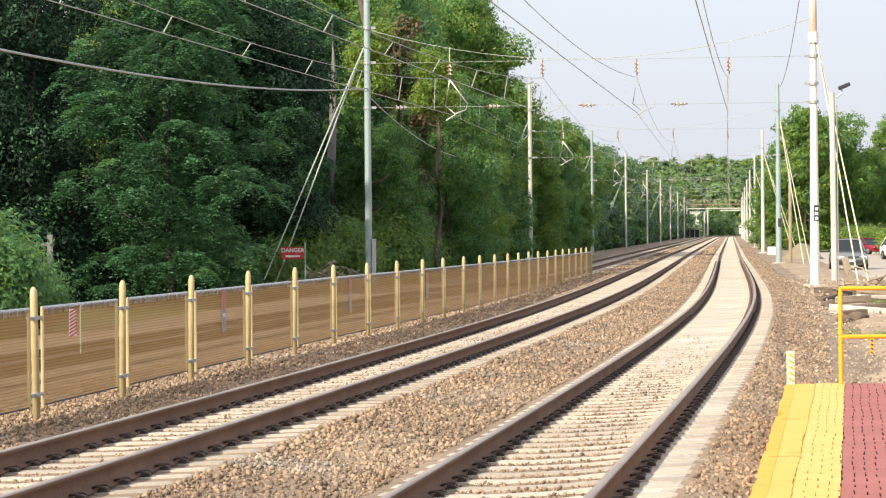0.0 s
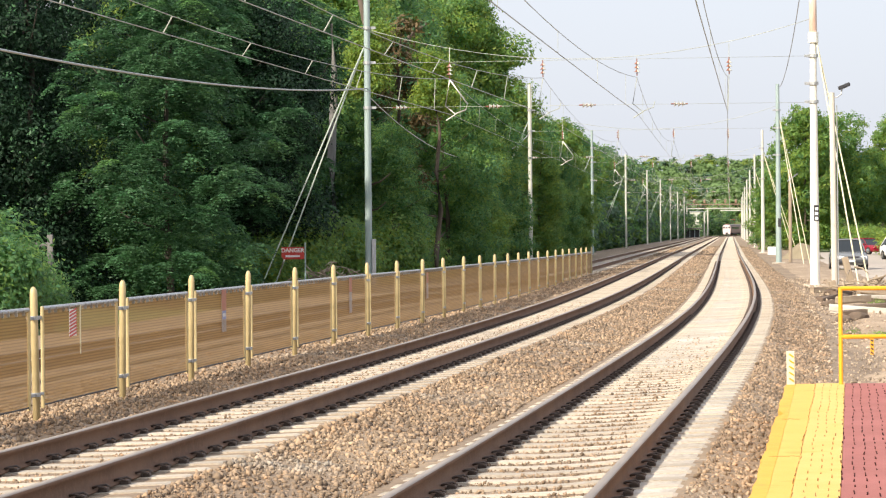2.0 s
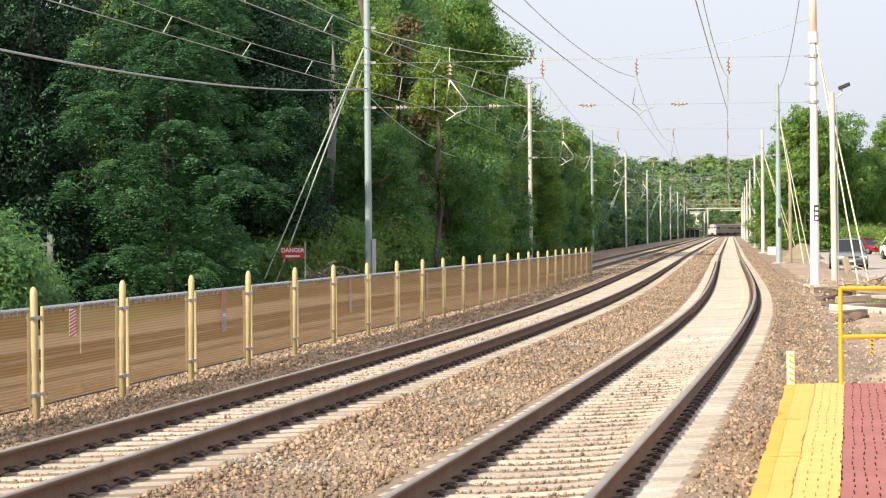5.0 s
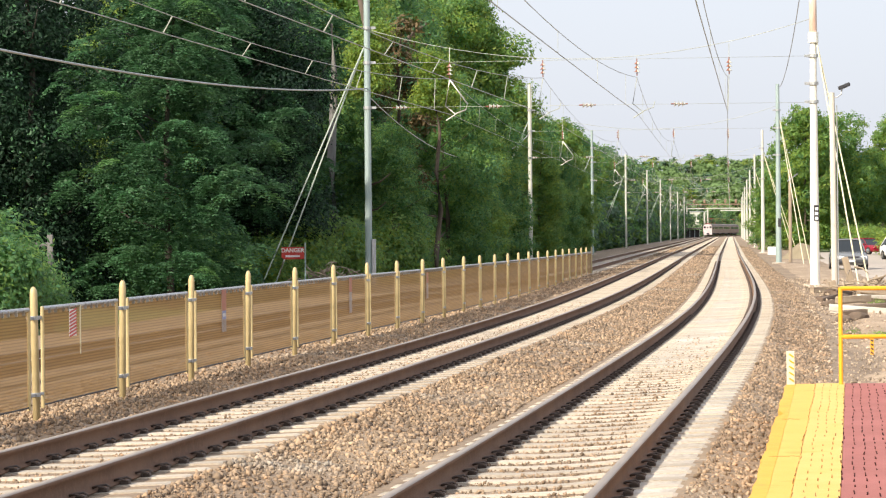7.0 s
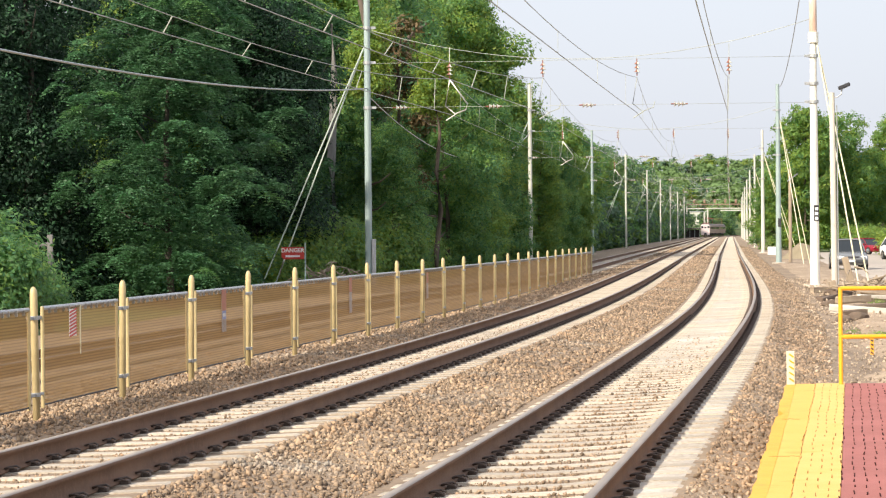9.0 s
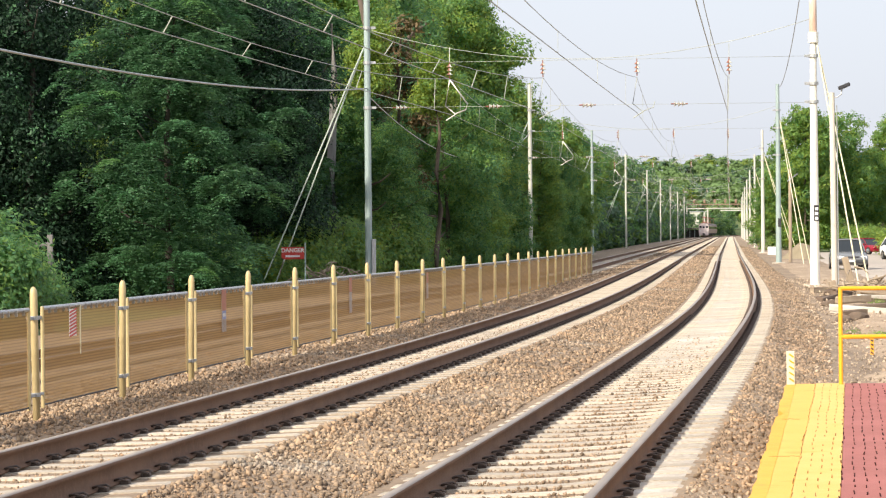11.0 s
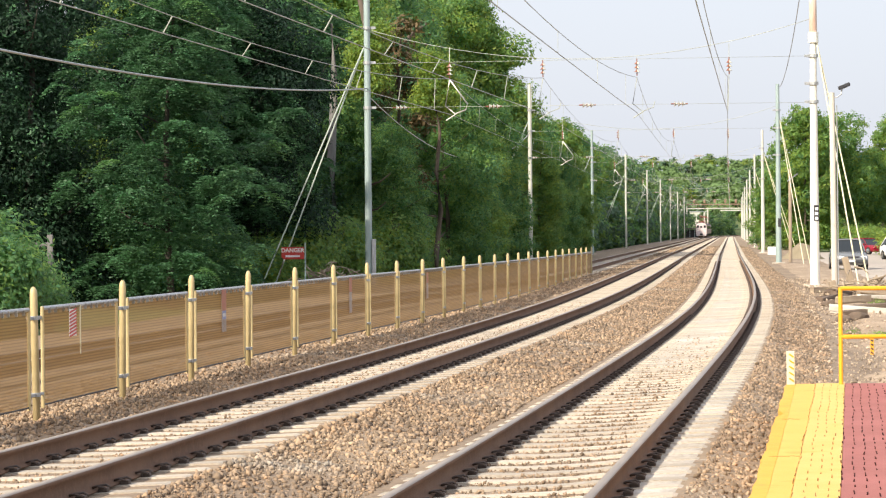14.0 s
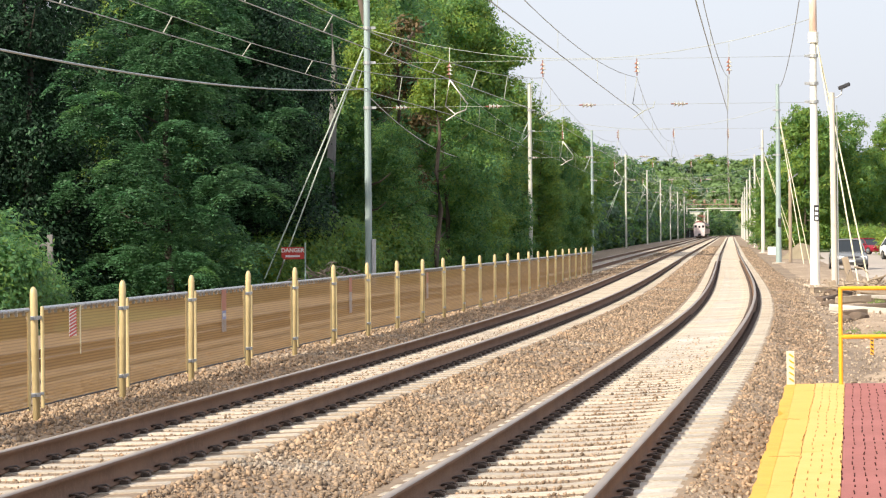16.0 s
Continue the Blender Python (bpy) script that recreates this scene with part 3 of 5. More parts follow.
def make_tree(name, seed, h, spread, leaves, leaf, mats, weights, low=0.03, clump=0.34, lobes=46, trunk_r=0.3, frond=0.0):
    rng = np.random.default_rng(seed)
    t = empty(name)
    part("trunk", limbs(bmesh.new(), h, spread, rng, trunk_r), "bark_dark" if frond or trunk_r == 0.25 else "bark", t)
    blobs = []
    for i in range(lobes):
        k = low + (0.93 - low) * (i + 0.5) / lobes
        prof = math.sin(math.pi * min(1.0, max(0.12, (k - low + 0.22) / (1.22 - low)))) ** 0.6
        a = i * 2.4 + rng.uniform(-0.5, 0.5)
        rr = spread * prof * rng.uniform(0.3, 0.85)
        s = spread * rng.uniform(0.2, 0.36) * (0.6 + 0.4 * prof)
        blobs.append((math.cos(a) * rr, math.sin(a) * rr, h * k, s, s, s * (rng.uniform(0.55, 0.8) if frond else rng.uniform(0.6, 0.9))))
    wts = np.array(weights) / sum(weights)
    if frond:
        me = frond_mesh("crown", blobs, leaves, frond, leaf, mats, wts, rng)
    else:
        pts, nr = crown_points(blobs, leaves, rng, clump, shell=0.72)
        mi = rng.choice(len(mats), len(pts) // 54 + 1, p=wts).repeat(54)[:len(pts)]
        me = leaf_mesh("crown", pts, nr, leaf, mats, rng, mi)
    ob = new("crown", me)
    ob.parent = t
    return t


def frond_mesh(name, blobs, n, length, leaf, mats, wts, rng, pairs=7):
    """Feathery compound leaves: leaflets in two ranks along arching stalks."""
    per = 10
    nt = n // (2 * pairs) // per
    nf = nt * per
    vol = np.array([b[3] * b[4] + b[3] * b[5] for b in blobs])
    B = np.array(blobs)[rng.choice(len(blobs), nt, p=vol / vol.sum())]
    d = rng.normal(size=(nt, 3))
    d[:, 2] = np.abs(d[:, 2]) * 0.9 - 0.4
    d /= np.linalg.norm(d, axis=1)[:, None]
    c = np.repeat(B[:, :3] + d * B[:, 3:6] * rng.uniform(0.8, 1.05, (nt, 1)), per, 0)
    # a rosette of fronds at each twig's end, spreading sideways and hanging over
    a = np.tile(np.arange(per) * 6.2832 / per, nt) + np.repeat(rng.uniform(0, 6.28, nt), per) + rng.normal(scale=0.2, size=nf)
    out = np.stack([np.cos(a), np.sin(a), rng.uniform(-0.1, 0.8, nf)], 1) + np.repeat(d, per, 0) * 0.65
    out /= np.linalg.norm(out, axis=1)[:, None]
    side = np.cross(out, [0, 0, 1.0])
    side /= np.linalg.norm(side, axis=1)[:, None] + 1e-9
    up = np.cross(side, out)
    L = length * rng.uniform(0.7, 1.25, nf)
    P, T, N = [], [], []
    for k in range(pairs):
        f = (k + 0.6) / pairs
        base = c + out * (L * f)[:, None] - np.array([0, 0, 1.0]) * (0.85 * L * f * f)[:, None]
        for sgn in (-1, 1):
            t = side * sgn + out * 0.75 - np.array([0, 0, 0.55])
            t /= np.linalg.norm(t, axis=1)[:, None]
            P.append(base + t * leaf * 0.5)
            T.append(t)
            N.append(up + rng.normal(scale=0.5, size=(nf, 3)))
    P, T, N = np.stack(P, 1).reshape(-1, 3), np.stack(T, 1).reshape(-1, 3), np.stack(N, 1).reshape(-1, 3)
    b = np.cross(N, T)
    b /= np.linalg.norm(b, axis=1)[:, None] + 1e-9
    V = np.stack([P - T * leaf * 0.5, P + b * leaf * 0.21, P + T * leaf * 0.5, P - b * leaf * 0.21], 1).reshape(-1, 3)
    F = np.arange(len(V))
    mi = rng.choice(len(mats), nt, p=wts).repeat(2 * per * pairs)
    return raw_mesh(name, V, F, 4, mats, mat_idx=mi)


def make_shrub(name, seed, h, spread, leaves, leaf, mats, weights):
    rng = np.random.default_rng(seed)
    t = empty(name)
    bm = bmesh.new()
    for i in range(6):
        a = rng.uniform(0, 6.28)
        tube(bm, [(0.1 * math.cos(a), 0.1 * math.sin(a), -0.3), (0.4 * spread * math.cos(a), 0.4 * spread * math.sin(a), h * 0.5), (0.6 * spread * math.cos(a), 0.6 * spread * math.sin(a), h * 0.85)], [0.05, 0.03, 0.01], 5)
    part("stem", bm, "bark", t)
    blobs = [(rng.uniform(-0.6, 0.6) * spread, rng.uniform(-0.6, 0.6) * spread, h * rng.uniform(0.15, 0.75), spread * rng.uniform(0.35, 0.55), spread * rng.uniform(0.35, 0.55), h * rng.uniform(0.2, 0.32)) for _ in range(9)]
    pts, nr = crown_points(blobs, leaves, rng, 0.25)
    pts[:, 2] = np.maximum(pts[:, 2], 0.02)
    mi = rng.choice(len(mats), len(pts) // 9 + 1, p=np.array(weights) / sum(weights)).repeat(9)[:len(pts)]
    ob = new("foliage", leaf_mesh("foliage", pts, nr, leaf, mats, rng, mi))
    ob.parent = t
    return t


def scatter(protos, spots, labels, category, group):
    used = set()
    for k, (i, x, y, z, s, a) in enumerate(spots):
        m = Matrix.Translation((x, y, z)) @ Matrix.Rotation(a, 4, "Z") @ Matrix.Scale(s, 4)
        src = protos[i]
        if i in used:
            o = copy_thing(src, m)
            o.scale = (s, s, s)
        else:
            used.add(i)
            o = src
            o.matrix_basis = m
        tagged(o, labels[i], category, group)


def hill(y):
    return -0.75 + 31.0 * min(1.0, max(0.0, (y - 1150) / 420)) ** 1.1


def build_hill():
    bm = bmesh.new()
    rows = [[bm.verts.new((x, y, hill(y) - (0.4 if y < 1160 else 0))) for x in range(-200, 701, 60)] for y in (1140, 1200, 1300, 1400, 1500, 1600, 2200)]
    for a, b in zip(rows, rows[1:]):
        for k in range(len(a) - 1):
            bm.faces.new((a[k], a[k + 1], b[k + 1], b[k])).smooth = True
    tagged(part("hillside", bm, "grass"), "low wooded hill closing the view", "hill", kind="structure")


def build_far_woods():
    """The wooded hill far ahead: countless crowns in one, haze painted into their pale leaf colour."""
    rng = np.random.default_rng(77)
    P, N = [], []
    for row, (yy, n, sp) in enumerate(((1190, 30, 7.5), (1270, 36, 6.5), (1350, 44, 6.0), (1430, 46, 6.0), (1510, 50, 6.0), (1570, 56, 5.5))):
        for k in range(n):
            x, y = 66 + row * 8 + k * sp + rng.uniform(-3, 3), yy + rng.uniform(-35, 35)
            z, h = hill(y), rng.uniform(12, 19) * (0.8 if row == 0 else 1.0)
            blobs = [(x + rng.uniform(-3.5, 3.5), y + rng.uniform(-3, 3), z + h * rng.uniform(0.25, 0.9), *(3.2 * rng.uniform(0.7, 1.1, 2)), 2.4 * rng.uniform(0.7, 1.1)) for _ in range(9)]
            p, q = crown_points(blobs, 1100, rng, 0.7)
            P.append(p)
            N.append(q)
    P, N = np.concatenate(P), np.concatenate(N)
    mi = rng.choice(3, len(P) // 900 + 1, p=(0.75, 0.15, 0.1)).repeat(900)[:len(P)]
    ob = new("distant_woods", leaf_mesh("distant_woods", P, N, 1.9, ["leaf_far_haze", "leaf_blue", "leaf_yellow"], rng, mi, aspect=0.65))
    tagged(ob, "far hillside woods with haze painted into light green leaves", "woods", kind="stuff")


NEAR_TREES = []


def build_trees():
    rng = random.Random(11)
    DARK, MIX, LIGHT = ["leaf_dark", "leaf_mid"], ["leaf_mid", "leaf_dark", "leaf_light"], ["leaf_light", "leaf_mid", "leaf_yellow"]
    tall = [make_tree("tree", 21, 21, 6.0, 22000, 0.46, MIX, [3, 1, 2]), make_tree("tree", 22, 23, 5.5, 22000, 0.46, MIX, [3, 2, 1]),
            make_tree("tree", 23, 19, 6.5, 30000, 0.42, ["leaf_mid", "leaf_yellow", "leaf_light"], [1.5, 1, 3]), make_tree("tree", 24, 20, 5.5, 30000, 0.42, LIGHT, [4, 1.5, 2]),
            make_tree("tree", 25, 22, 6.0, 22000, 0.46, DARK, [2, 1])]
    tall += [make_tree("tree", 61, 21, 6.0, 4500, 0.95, ["leaf_blue", "leaf_mid", "leaf_light"], [3, 1, 1], clump=0.6), make_tree("tree", 62, 20, 5.5, 4500, 0.95, ["leaf_far_haze", "leaf_blue", "leaf_light"], [2, 2, 1], clump=0.6), make_tree("tree", 63, 22, 6.0, 4500, 0.95, DARK, [1, 2], clump=0.6)]
    tall += [make_tree("tree", 64, 22, 5.6, 64000, 0.3, ["leaf_mid", "leaf_dark", "leaf_light"], [3, 0.8, 2], low=-0.02, clump=0.36, lobes=70), make_tree("tree", 65, 21, 5.2, 64000, 0.3, ["leaf_light", "leaf_mid", "leaf_yellow"], [3.5, 1.5, 1.2], low=-0.02, clump=0.36, lobes=70)]
    labels = ["tall leafy green deciduous tree in dense woods", "unseen dark green tree added to shade the wood's edge", "broad green deciduous tree at the wood's edge",
              "light green deciduous tree in sunshine", "unseen dark tree added at left to shade the near trees", "distant green deciduous tree beside the line", "distant deciduous tree in haze-paled green", "tall dark tree deep in the woods", "tall leafy green tree at the wood's edge", "tall sunlit green tree at the wood's edge"]
    spots = []
    # wooded bank along the left of the line: tallest where it stands nearest
    y = 104.0
    while y < 940:
        for row in range(2):
            u = (-24.0 if y < 128 else -22.3 if y < 230 else -20.5 if y < 300 else -21.5) - row * 6.5 + rng.uniform(-1.2, 1.2)
            yy = y + rng.uniform(-3, 3)
            s = (0.19 + y * 0.0042) * rng.uniform(0.97, 1.08) if y < 229 else rng.uniform(0.7, 0.78) if y < 290 else (rng.uniform(0.78, 0.86) if y < 480 else rng.uniform(0.82, 0.92))
            if row and y < 300:
                s *= 0.6
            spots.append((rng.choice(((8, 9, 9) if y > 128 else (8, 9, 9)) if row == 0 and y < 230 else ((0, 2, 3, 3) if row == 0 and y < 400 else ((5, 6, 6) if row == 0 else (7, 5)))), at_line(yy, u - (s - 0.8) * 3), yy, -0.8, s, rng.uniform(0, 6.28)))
        y += 8.0 if y < 420 else 13
    for i, x, yy, sc in ((9, 2.0, 198, 1.04), (8, -4.6, 120, 0.44), (8, -2.3, 119, 0.36), (8, 0.3, 133, 0.5), (9, 1.6, 143, 0.44), (8, 2.6, 152, 0.5), (9, 2.9, 162, 0.42), (9, 6.8, 188, 0.46), (8, 8.6, 202, 0.42), (9, 10.4, 216, 0.44)):
        spots.append((i, x, yy, -0.8, sc, rng.uniform(0, 6.28)))
    # unseen woods beside the near part of the line, added to shade the near trees
    y = 34.0
    while y < 106:
        for row in range(2):
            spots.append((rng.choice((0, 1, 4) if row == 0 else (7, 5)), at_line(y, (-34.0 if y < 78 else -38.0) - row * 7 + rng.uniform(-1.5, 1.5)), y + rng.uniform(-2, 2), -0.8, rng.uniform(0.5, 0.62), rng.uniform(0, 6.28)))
        y += 7.5
    # trees on the right
    for x, yy, s, i in ((38.6, 301, 0.55, 2), (41.5, 300, 0.88, 3), (45.5, 306, 0.90, 2), (47, 332, 0.7, 3), (50, 312, 0.68, 2), (55, 318, 0.86, 3), (60, 326, 0.79, 2), (64.5, 318, 0.6, 3), (70, 325, 0.5, 2), (48.5, 352, 0.7, 2), (54, 360, 0.75, 3),
                        (74, 300, 0.42, 3), (80, 330, 0.5, 2), (54, 390, 0.66, 0), (57.5, 420, 0.66, 2), (63, 470, 0.66, 3), (70, 530, 0.66, 2), (77, 590, 0.7, 0), (85, 660, 0.7, 3), (91, 710, 0.7, 2),
                        (99, 780, 0.75, 3), (108, 850, 0.75, 2), (118, 920, 0.8, 3), (128, 980, 0.85, 2), (140, 1040, 0.9, 0), (112, 860, 0.8, 0), (124, 930, 0.8, 1), (150, 1080, 0.9, 0), (160, 1110, 0.9, 1)):
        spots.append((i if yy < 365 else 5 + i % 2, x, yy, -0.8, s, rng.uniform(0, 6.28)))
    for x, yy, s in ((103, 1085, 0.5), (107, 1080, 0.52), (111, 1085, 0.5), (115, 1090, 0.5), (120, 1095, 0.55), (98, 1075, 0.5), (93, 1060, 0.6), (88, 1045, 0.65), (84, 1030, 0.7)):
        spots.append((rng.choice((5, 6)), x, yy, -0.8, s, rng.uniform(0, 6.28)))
    scatter(tall, spots, labels, "tree", "woodland trees")
    # near trees; part of their shade is put into the dark leaf colours
    near = make_tree("tree", 31, 13.0, 4.2, 112000, 0.15, ["leaf_near", "leaf_dark", "leaf_painted_shade"], [4, 1.5, 1], low=0.05, lobes=52, trunk_r=0.16, frond=0.66)
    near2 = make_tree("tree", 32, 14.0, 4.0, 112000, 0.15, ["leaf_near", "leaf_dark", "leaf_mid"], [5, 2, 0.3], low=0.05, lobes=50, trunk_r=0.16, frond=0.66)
    broad = make_tree("tree", 33, 14.0, 4.2, 42000, 0.19, ["leaf_painted_shade", "leaf_dark"], [12, 1], low=0.04, clump=0.3, lobes=40, trunk_r=0.25)
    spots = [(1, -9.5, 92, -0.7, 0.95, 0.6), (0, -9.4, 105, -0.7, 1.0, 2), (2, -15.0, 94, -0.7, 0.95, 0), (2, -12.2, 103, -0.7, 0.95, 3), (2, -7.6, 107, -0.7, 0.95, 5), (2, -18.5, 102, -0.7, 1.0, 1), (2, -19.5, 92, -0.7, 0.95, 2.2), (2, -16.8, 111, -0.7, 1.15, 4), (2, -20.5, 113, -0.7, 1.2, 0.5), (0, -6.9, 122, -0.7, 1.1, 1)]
    scatter([near, near2, broad], spots, ["dark green feathery-leaved tree at the wood's edge", "green feathery-leaved tree at the wood's edge", "broad-leaved tree with shade put into its dark leaf colour"], "tree", "trackside trees")
    NEAR_TREES.extend(o for o in bpy.data.objects if o.parent is None and "group" in o and o["group"] == "trackside trees")
    # thin trees wrapped in creepers, a browned one and bright ones, at the edge of the wood
    red = make_tree("tree", 51, 13.5, 2.0, 7000, 0.28, ["leaf_rust", "leaf_dark"], [3, 1], low=0.35, clump=0.3, lobes=14, trunk_r=0.17)
    brt = make_tree("tree", 52, 11.6, 1.15, 8000, 0.17, ["leaf_yellow", "leaf_light"], [3, 2], low=0.7, clump=0.25, lobes=10, trunk_r=0.16)
    scatter([red, brt], [(0, -2.4, 124, -0.7, 1.0, 0), (1, -0.3, 121, -0.7, 1.0, 1), (1, -3.2, 116, -0.7, 1.08, 3), (1, 3.4, 166, -0.8, 0.72, 2), (1, 4.6, 172, -0.8, 0.66, 2.7), (1, 5.6, 181, -0.8, 0.7, 4), (1, 7.4, 190, -0.8, 0.72, 5)],
            ["thin tree with browned reddish leaves", "thin tree covered with bright yellow-green creeper"], "tree", "creeper-clad trees")
    t = tagged(empty("dead_trunk", Matrix.Translation((-4.9, 117, -0.8))), "bare grey dead tree trunk among the leaves", "tree trunk")
    part("trunk", tube(bmesh.new(), [(0, 0, 0), (0.1, 0, 3), (-0.05, 0, 6), (0.12, 0, 9.5), (0.0, 0, 12.0)], [0.26, 0.22, 0.2, 0.16, 0.06], 9), "old_wood_grey", t)
    t = tagged(empty("dead_trunk", Matrix.Translation((-2.9, 130, -0.8))), "forked grey-brown tree trunk among the leaves", "tree trunk")
    part("trunk", tube(bmesh.new(), [(0, 0, 0), (0.1, 0, 5), (-0.2, 0, 9), (-0.6, 0, 12), (-1.3, 0, 15.0)], [0.35, 0.3, 0.27, 0.2, 0.1], 9), "bark", t)
    part("limb", tube(bmesh.new(), [(-0.25, 0, 9.2), (0.5, 0, 11.2), (1.5, 0, 12.6), (2.2, 0, 13.0)], [0.2, 0.15, 0.1, 0.05], 7), "bark", t)
    sh = [make_shrub("bush", 41, 2.6, 1.8, 26000, 0.14, ["leaf_mid", "leaf_light", "leaf_dark"], [5, 1.5, 1]), make_shrub("bush", 42, 3.0, 2.2, 12000, 0.2, ["leaf_mid", "leaf_dark", "leaf_light"], [3, 2, 1]),
          make_shrub("bush", 43, 3.2, 3.0, 16000, 0.25, ["leaf_light", "leaf_yellow", "leaf_mid"], [3, 3, 0.3]),
          make_shrub("bush", 44, 3.0, 2.4, 3500, 0.4, ["leaf_blue", "leaf_mid", "leaf_light"], [3, 2, 1]),
          make_shrub("bush", 45, 2.4, 2.0, 15000, 0.16, ["leaf_light", "leaf_mid", "leaf_yellow"], [4, 1, 1])]
    spots = [(0, -11.3, 62, -0.6, 1.0, 0), (0, -10.3, 65, -0.6, 0.7, 2), (0, -13.0, 66, -0.6, 1.3, 1)]
    y = 100
    while y < 900:
        spots.append((1 if y < 150 else 3, at_line(y, (-20.5 if y < 128 else -19.0) + rng.uniform(-1.4, 0.6)), y, -0.7, rng.uniform(0.8, 1.3) * (1.55 if 112 < y < 300 else 1.0 if y < 113 else 1.7), rng.uniform(0, 6.28)))
        y += 3.5 if y < 150 else (6 if y < 330 else 14)
    y = 104
    while y < 210:
        spots.append((4, at_line(y, -16.6 + rng.uniform(-1.2, 0.5) - (1.0 if y < 112 else 0)), y, -0.7, rng.uniform(0.8, 1.45), rng.uniform(0, 6.28)))
        y += 2.2
    for k in range(34):
        yy = rng.uniform(200, 300)
        spots.append((2, at_line(yy, rng.uniform(13, 46)), yy, -0.8, rng.uniform(0.9, 1.7), rng.uniform(0, 6.28)))
    scatter(sh, spots, ["bright green leafy bush behind the fence", "green undergrowth bush below the woods", "sunlit green bush beyond the car park", "dense green undergrowth bush along the wood's edge", "light green low bush in front of the wood"], "bush", "undergrowth")


# ---- poles and wires ----
PAIRS = [31.0, 100.0, 170.0, 248.0, 328.0, 412.0, 490.0, 570.0, 650.0, 740.0]


def wires_at(k):
    """Where the four contact lines pass pair k."""
    y = PAIRS[k]
    if k == 0:
        return [-10.4, -6.8, -1.6, 2.62]
    return [near_x(y) + u for u in (-10.7, -7.1, -3.5, 0.0)]


def right_pole(k):
    y = PAIRS[k]
    return Vector((near_x(y) + 3.18, y, -0.7))


def left_pole(k):
    y = PAIRS[k]
    return Vector((near_x(y) - 13.9 + (1.05 if k > 1 else 0), y + 1.8, -0.7))


def catenary_pole(name, base, h, material, label, side, reach=1.45):
    t = tagged(empty(name, Matrix.Translation(base)), label, "catenary pole", "catenary poles")
    bm = bmesh.new()
    rod(bm, (0, 0, 0), (0, 0, h), 0.19 if side > 0 else 0.14, 0.12, n=14)
    part("shaft", bm, material, t)
    bm = bmesh.new()
    box(bm, 0, 0, 0.14, 0.8, 0.8, 0.56, 0.06)
    part("footing", bm, "concrete_tie", t)
    for z in (9.15, 7.4, h - 1.7):
        bm = bmesh.new()
        rod(bm, (0, 0, z - 0.06), (0, 0, z + 0.06), 0.19 if side > 0 else 0.16, n=14)
        box(bm, -side * 0.24, 0, z, 0.2, 0.08, 0.1, 0.01)
        part("band", bm, "galvanised", t)
    # pair of guys down to an anchor away from the track
    for dy in (-0.5, 0.5):
        bm = bmesh.new()
        rod(bm, (side * 0.12, 0, 9.75), (side * (4.1 if side < 0 else reach) + dy * 0.5, dy * 0.6 - (3.0 if side > 0 else 0), 0.1), 0.028, n=6)
        part("guy", bm, "guy_guard" if side > 0 else "guy", t)
    return t


def insulator(bm, c, axis, n=3, r=0.13, pitch=0.15):
    c, axis = Vector(c), Vector(axis).normalized()
    for i in range(n):
        p = c + axis * (i - (n - 1) / 2) * pitch
        rod(bm, p - axis * 0.035, p + axis * 0.035, r, r * 0.4, n=10)
        k0 = len(bm.faces)
        rod(bm, p + axis * 0.03, p + axis * 0.075, r * 0.42, r * 0.36, n=10)
        bm.faces.ensure_lookup_table()
        for f in bm.faces[k0:]:
            f.material_index = 1
    rod(bm, c - axis * (n * pitch / 2 + 0.1), c + axis * (n * pitch / 2 + 0.1), 0.025, n=6)


def sag_pts(a, b, sag, n=16):
    a, b = Vector(a), Vector(b)
    return [a.lerp(b, i / n) - Vector((0, 0, 4 * sag * (i / n) * (1 - i / n))) for i in range(n + 1)]


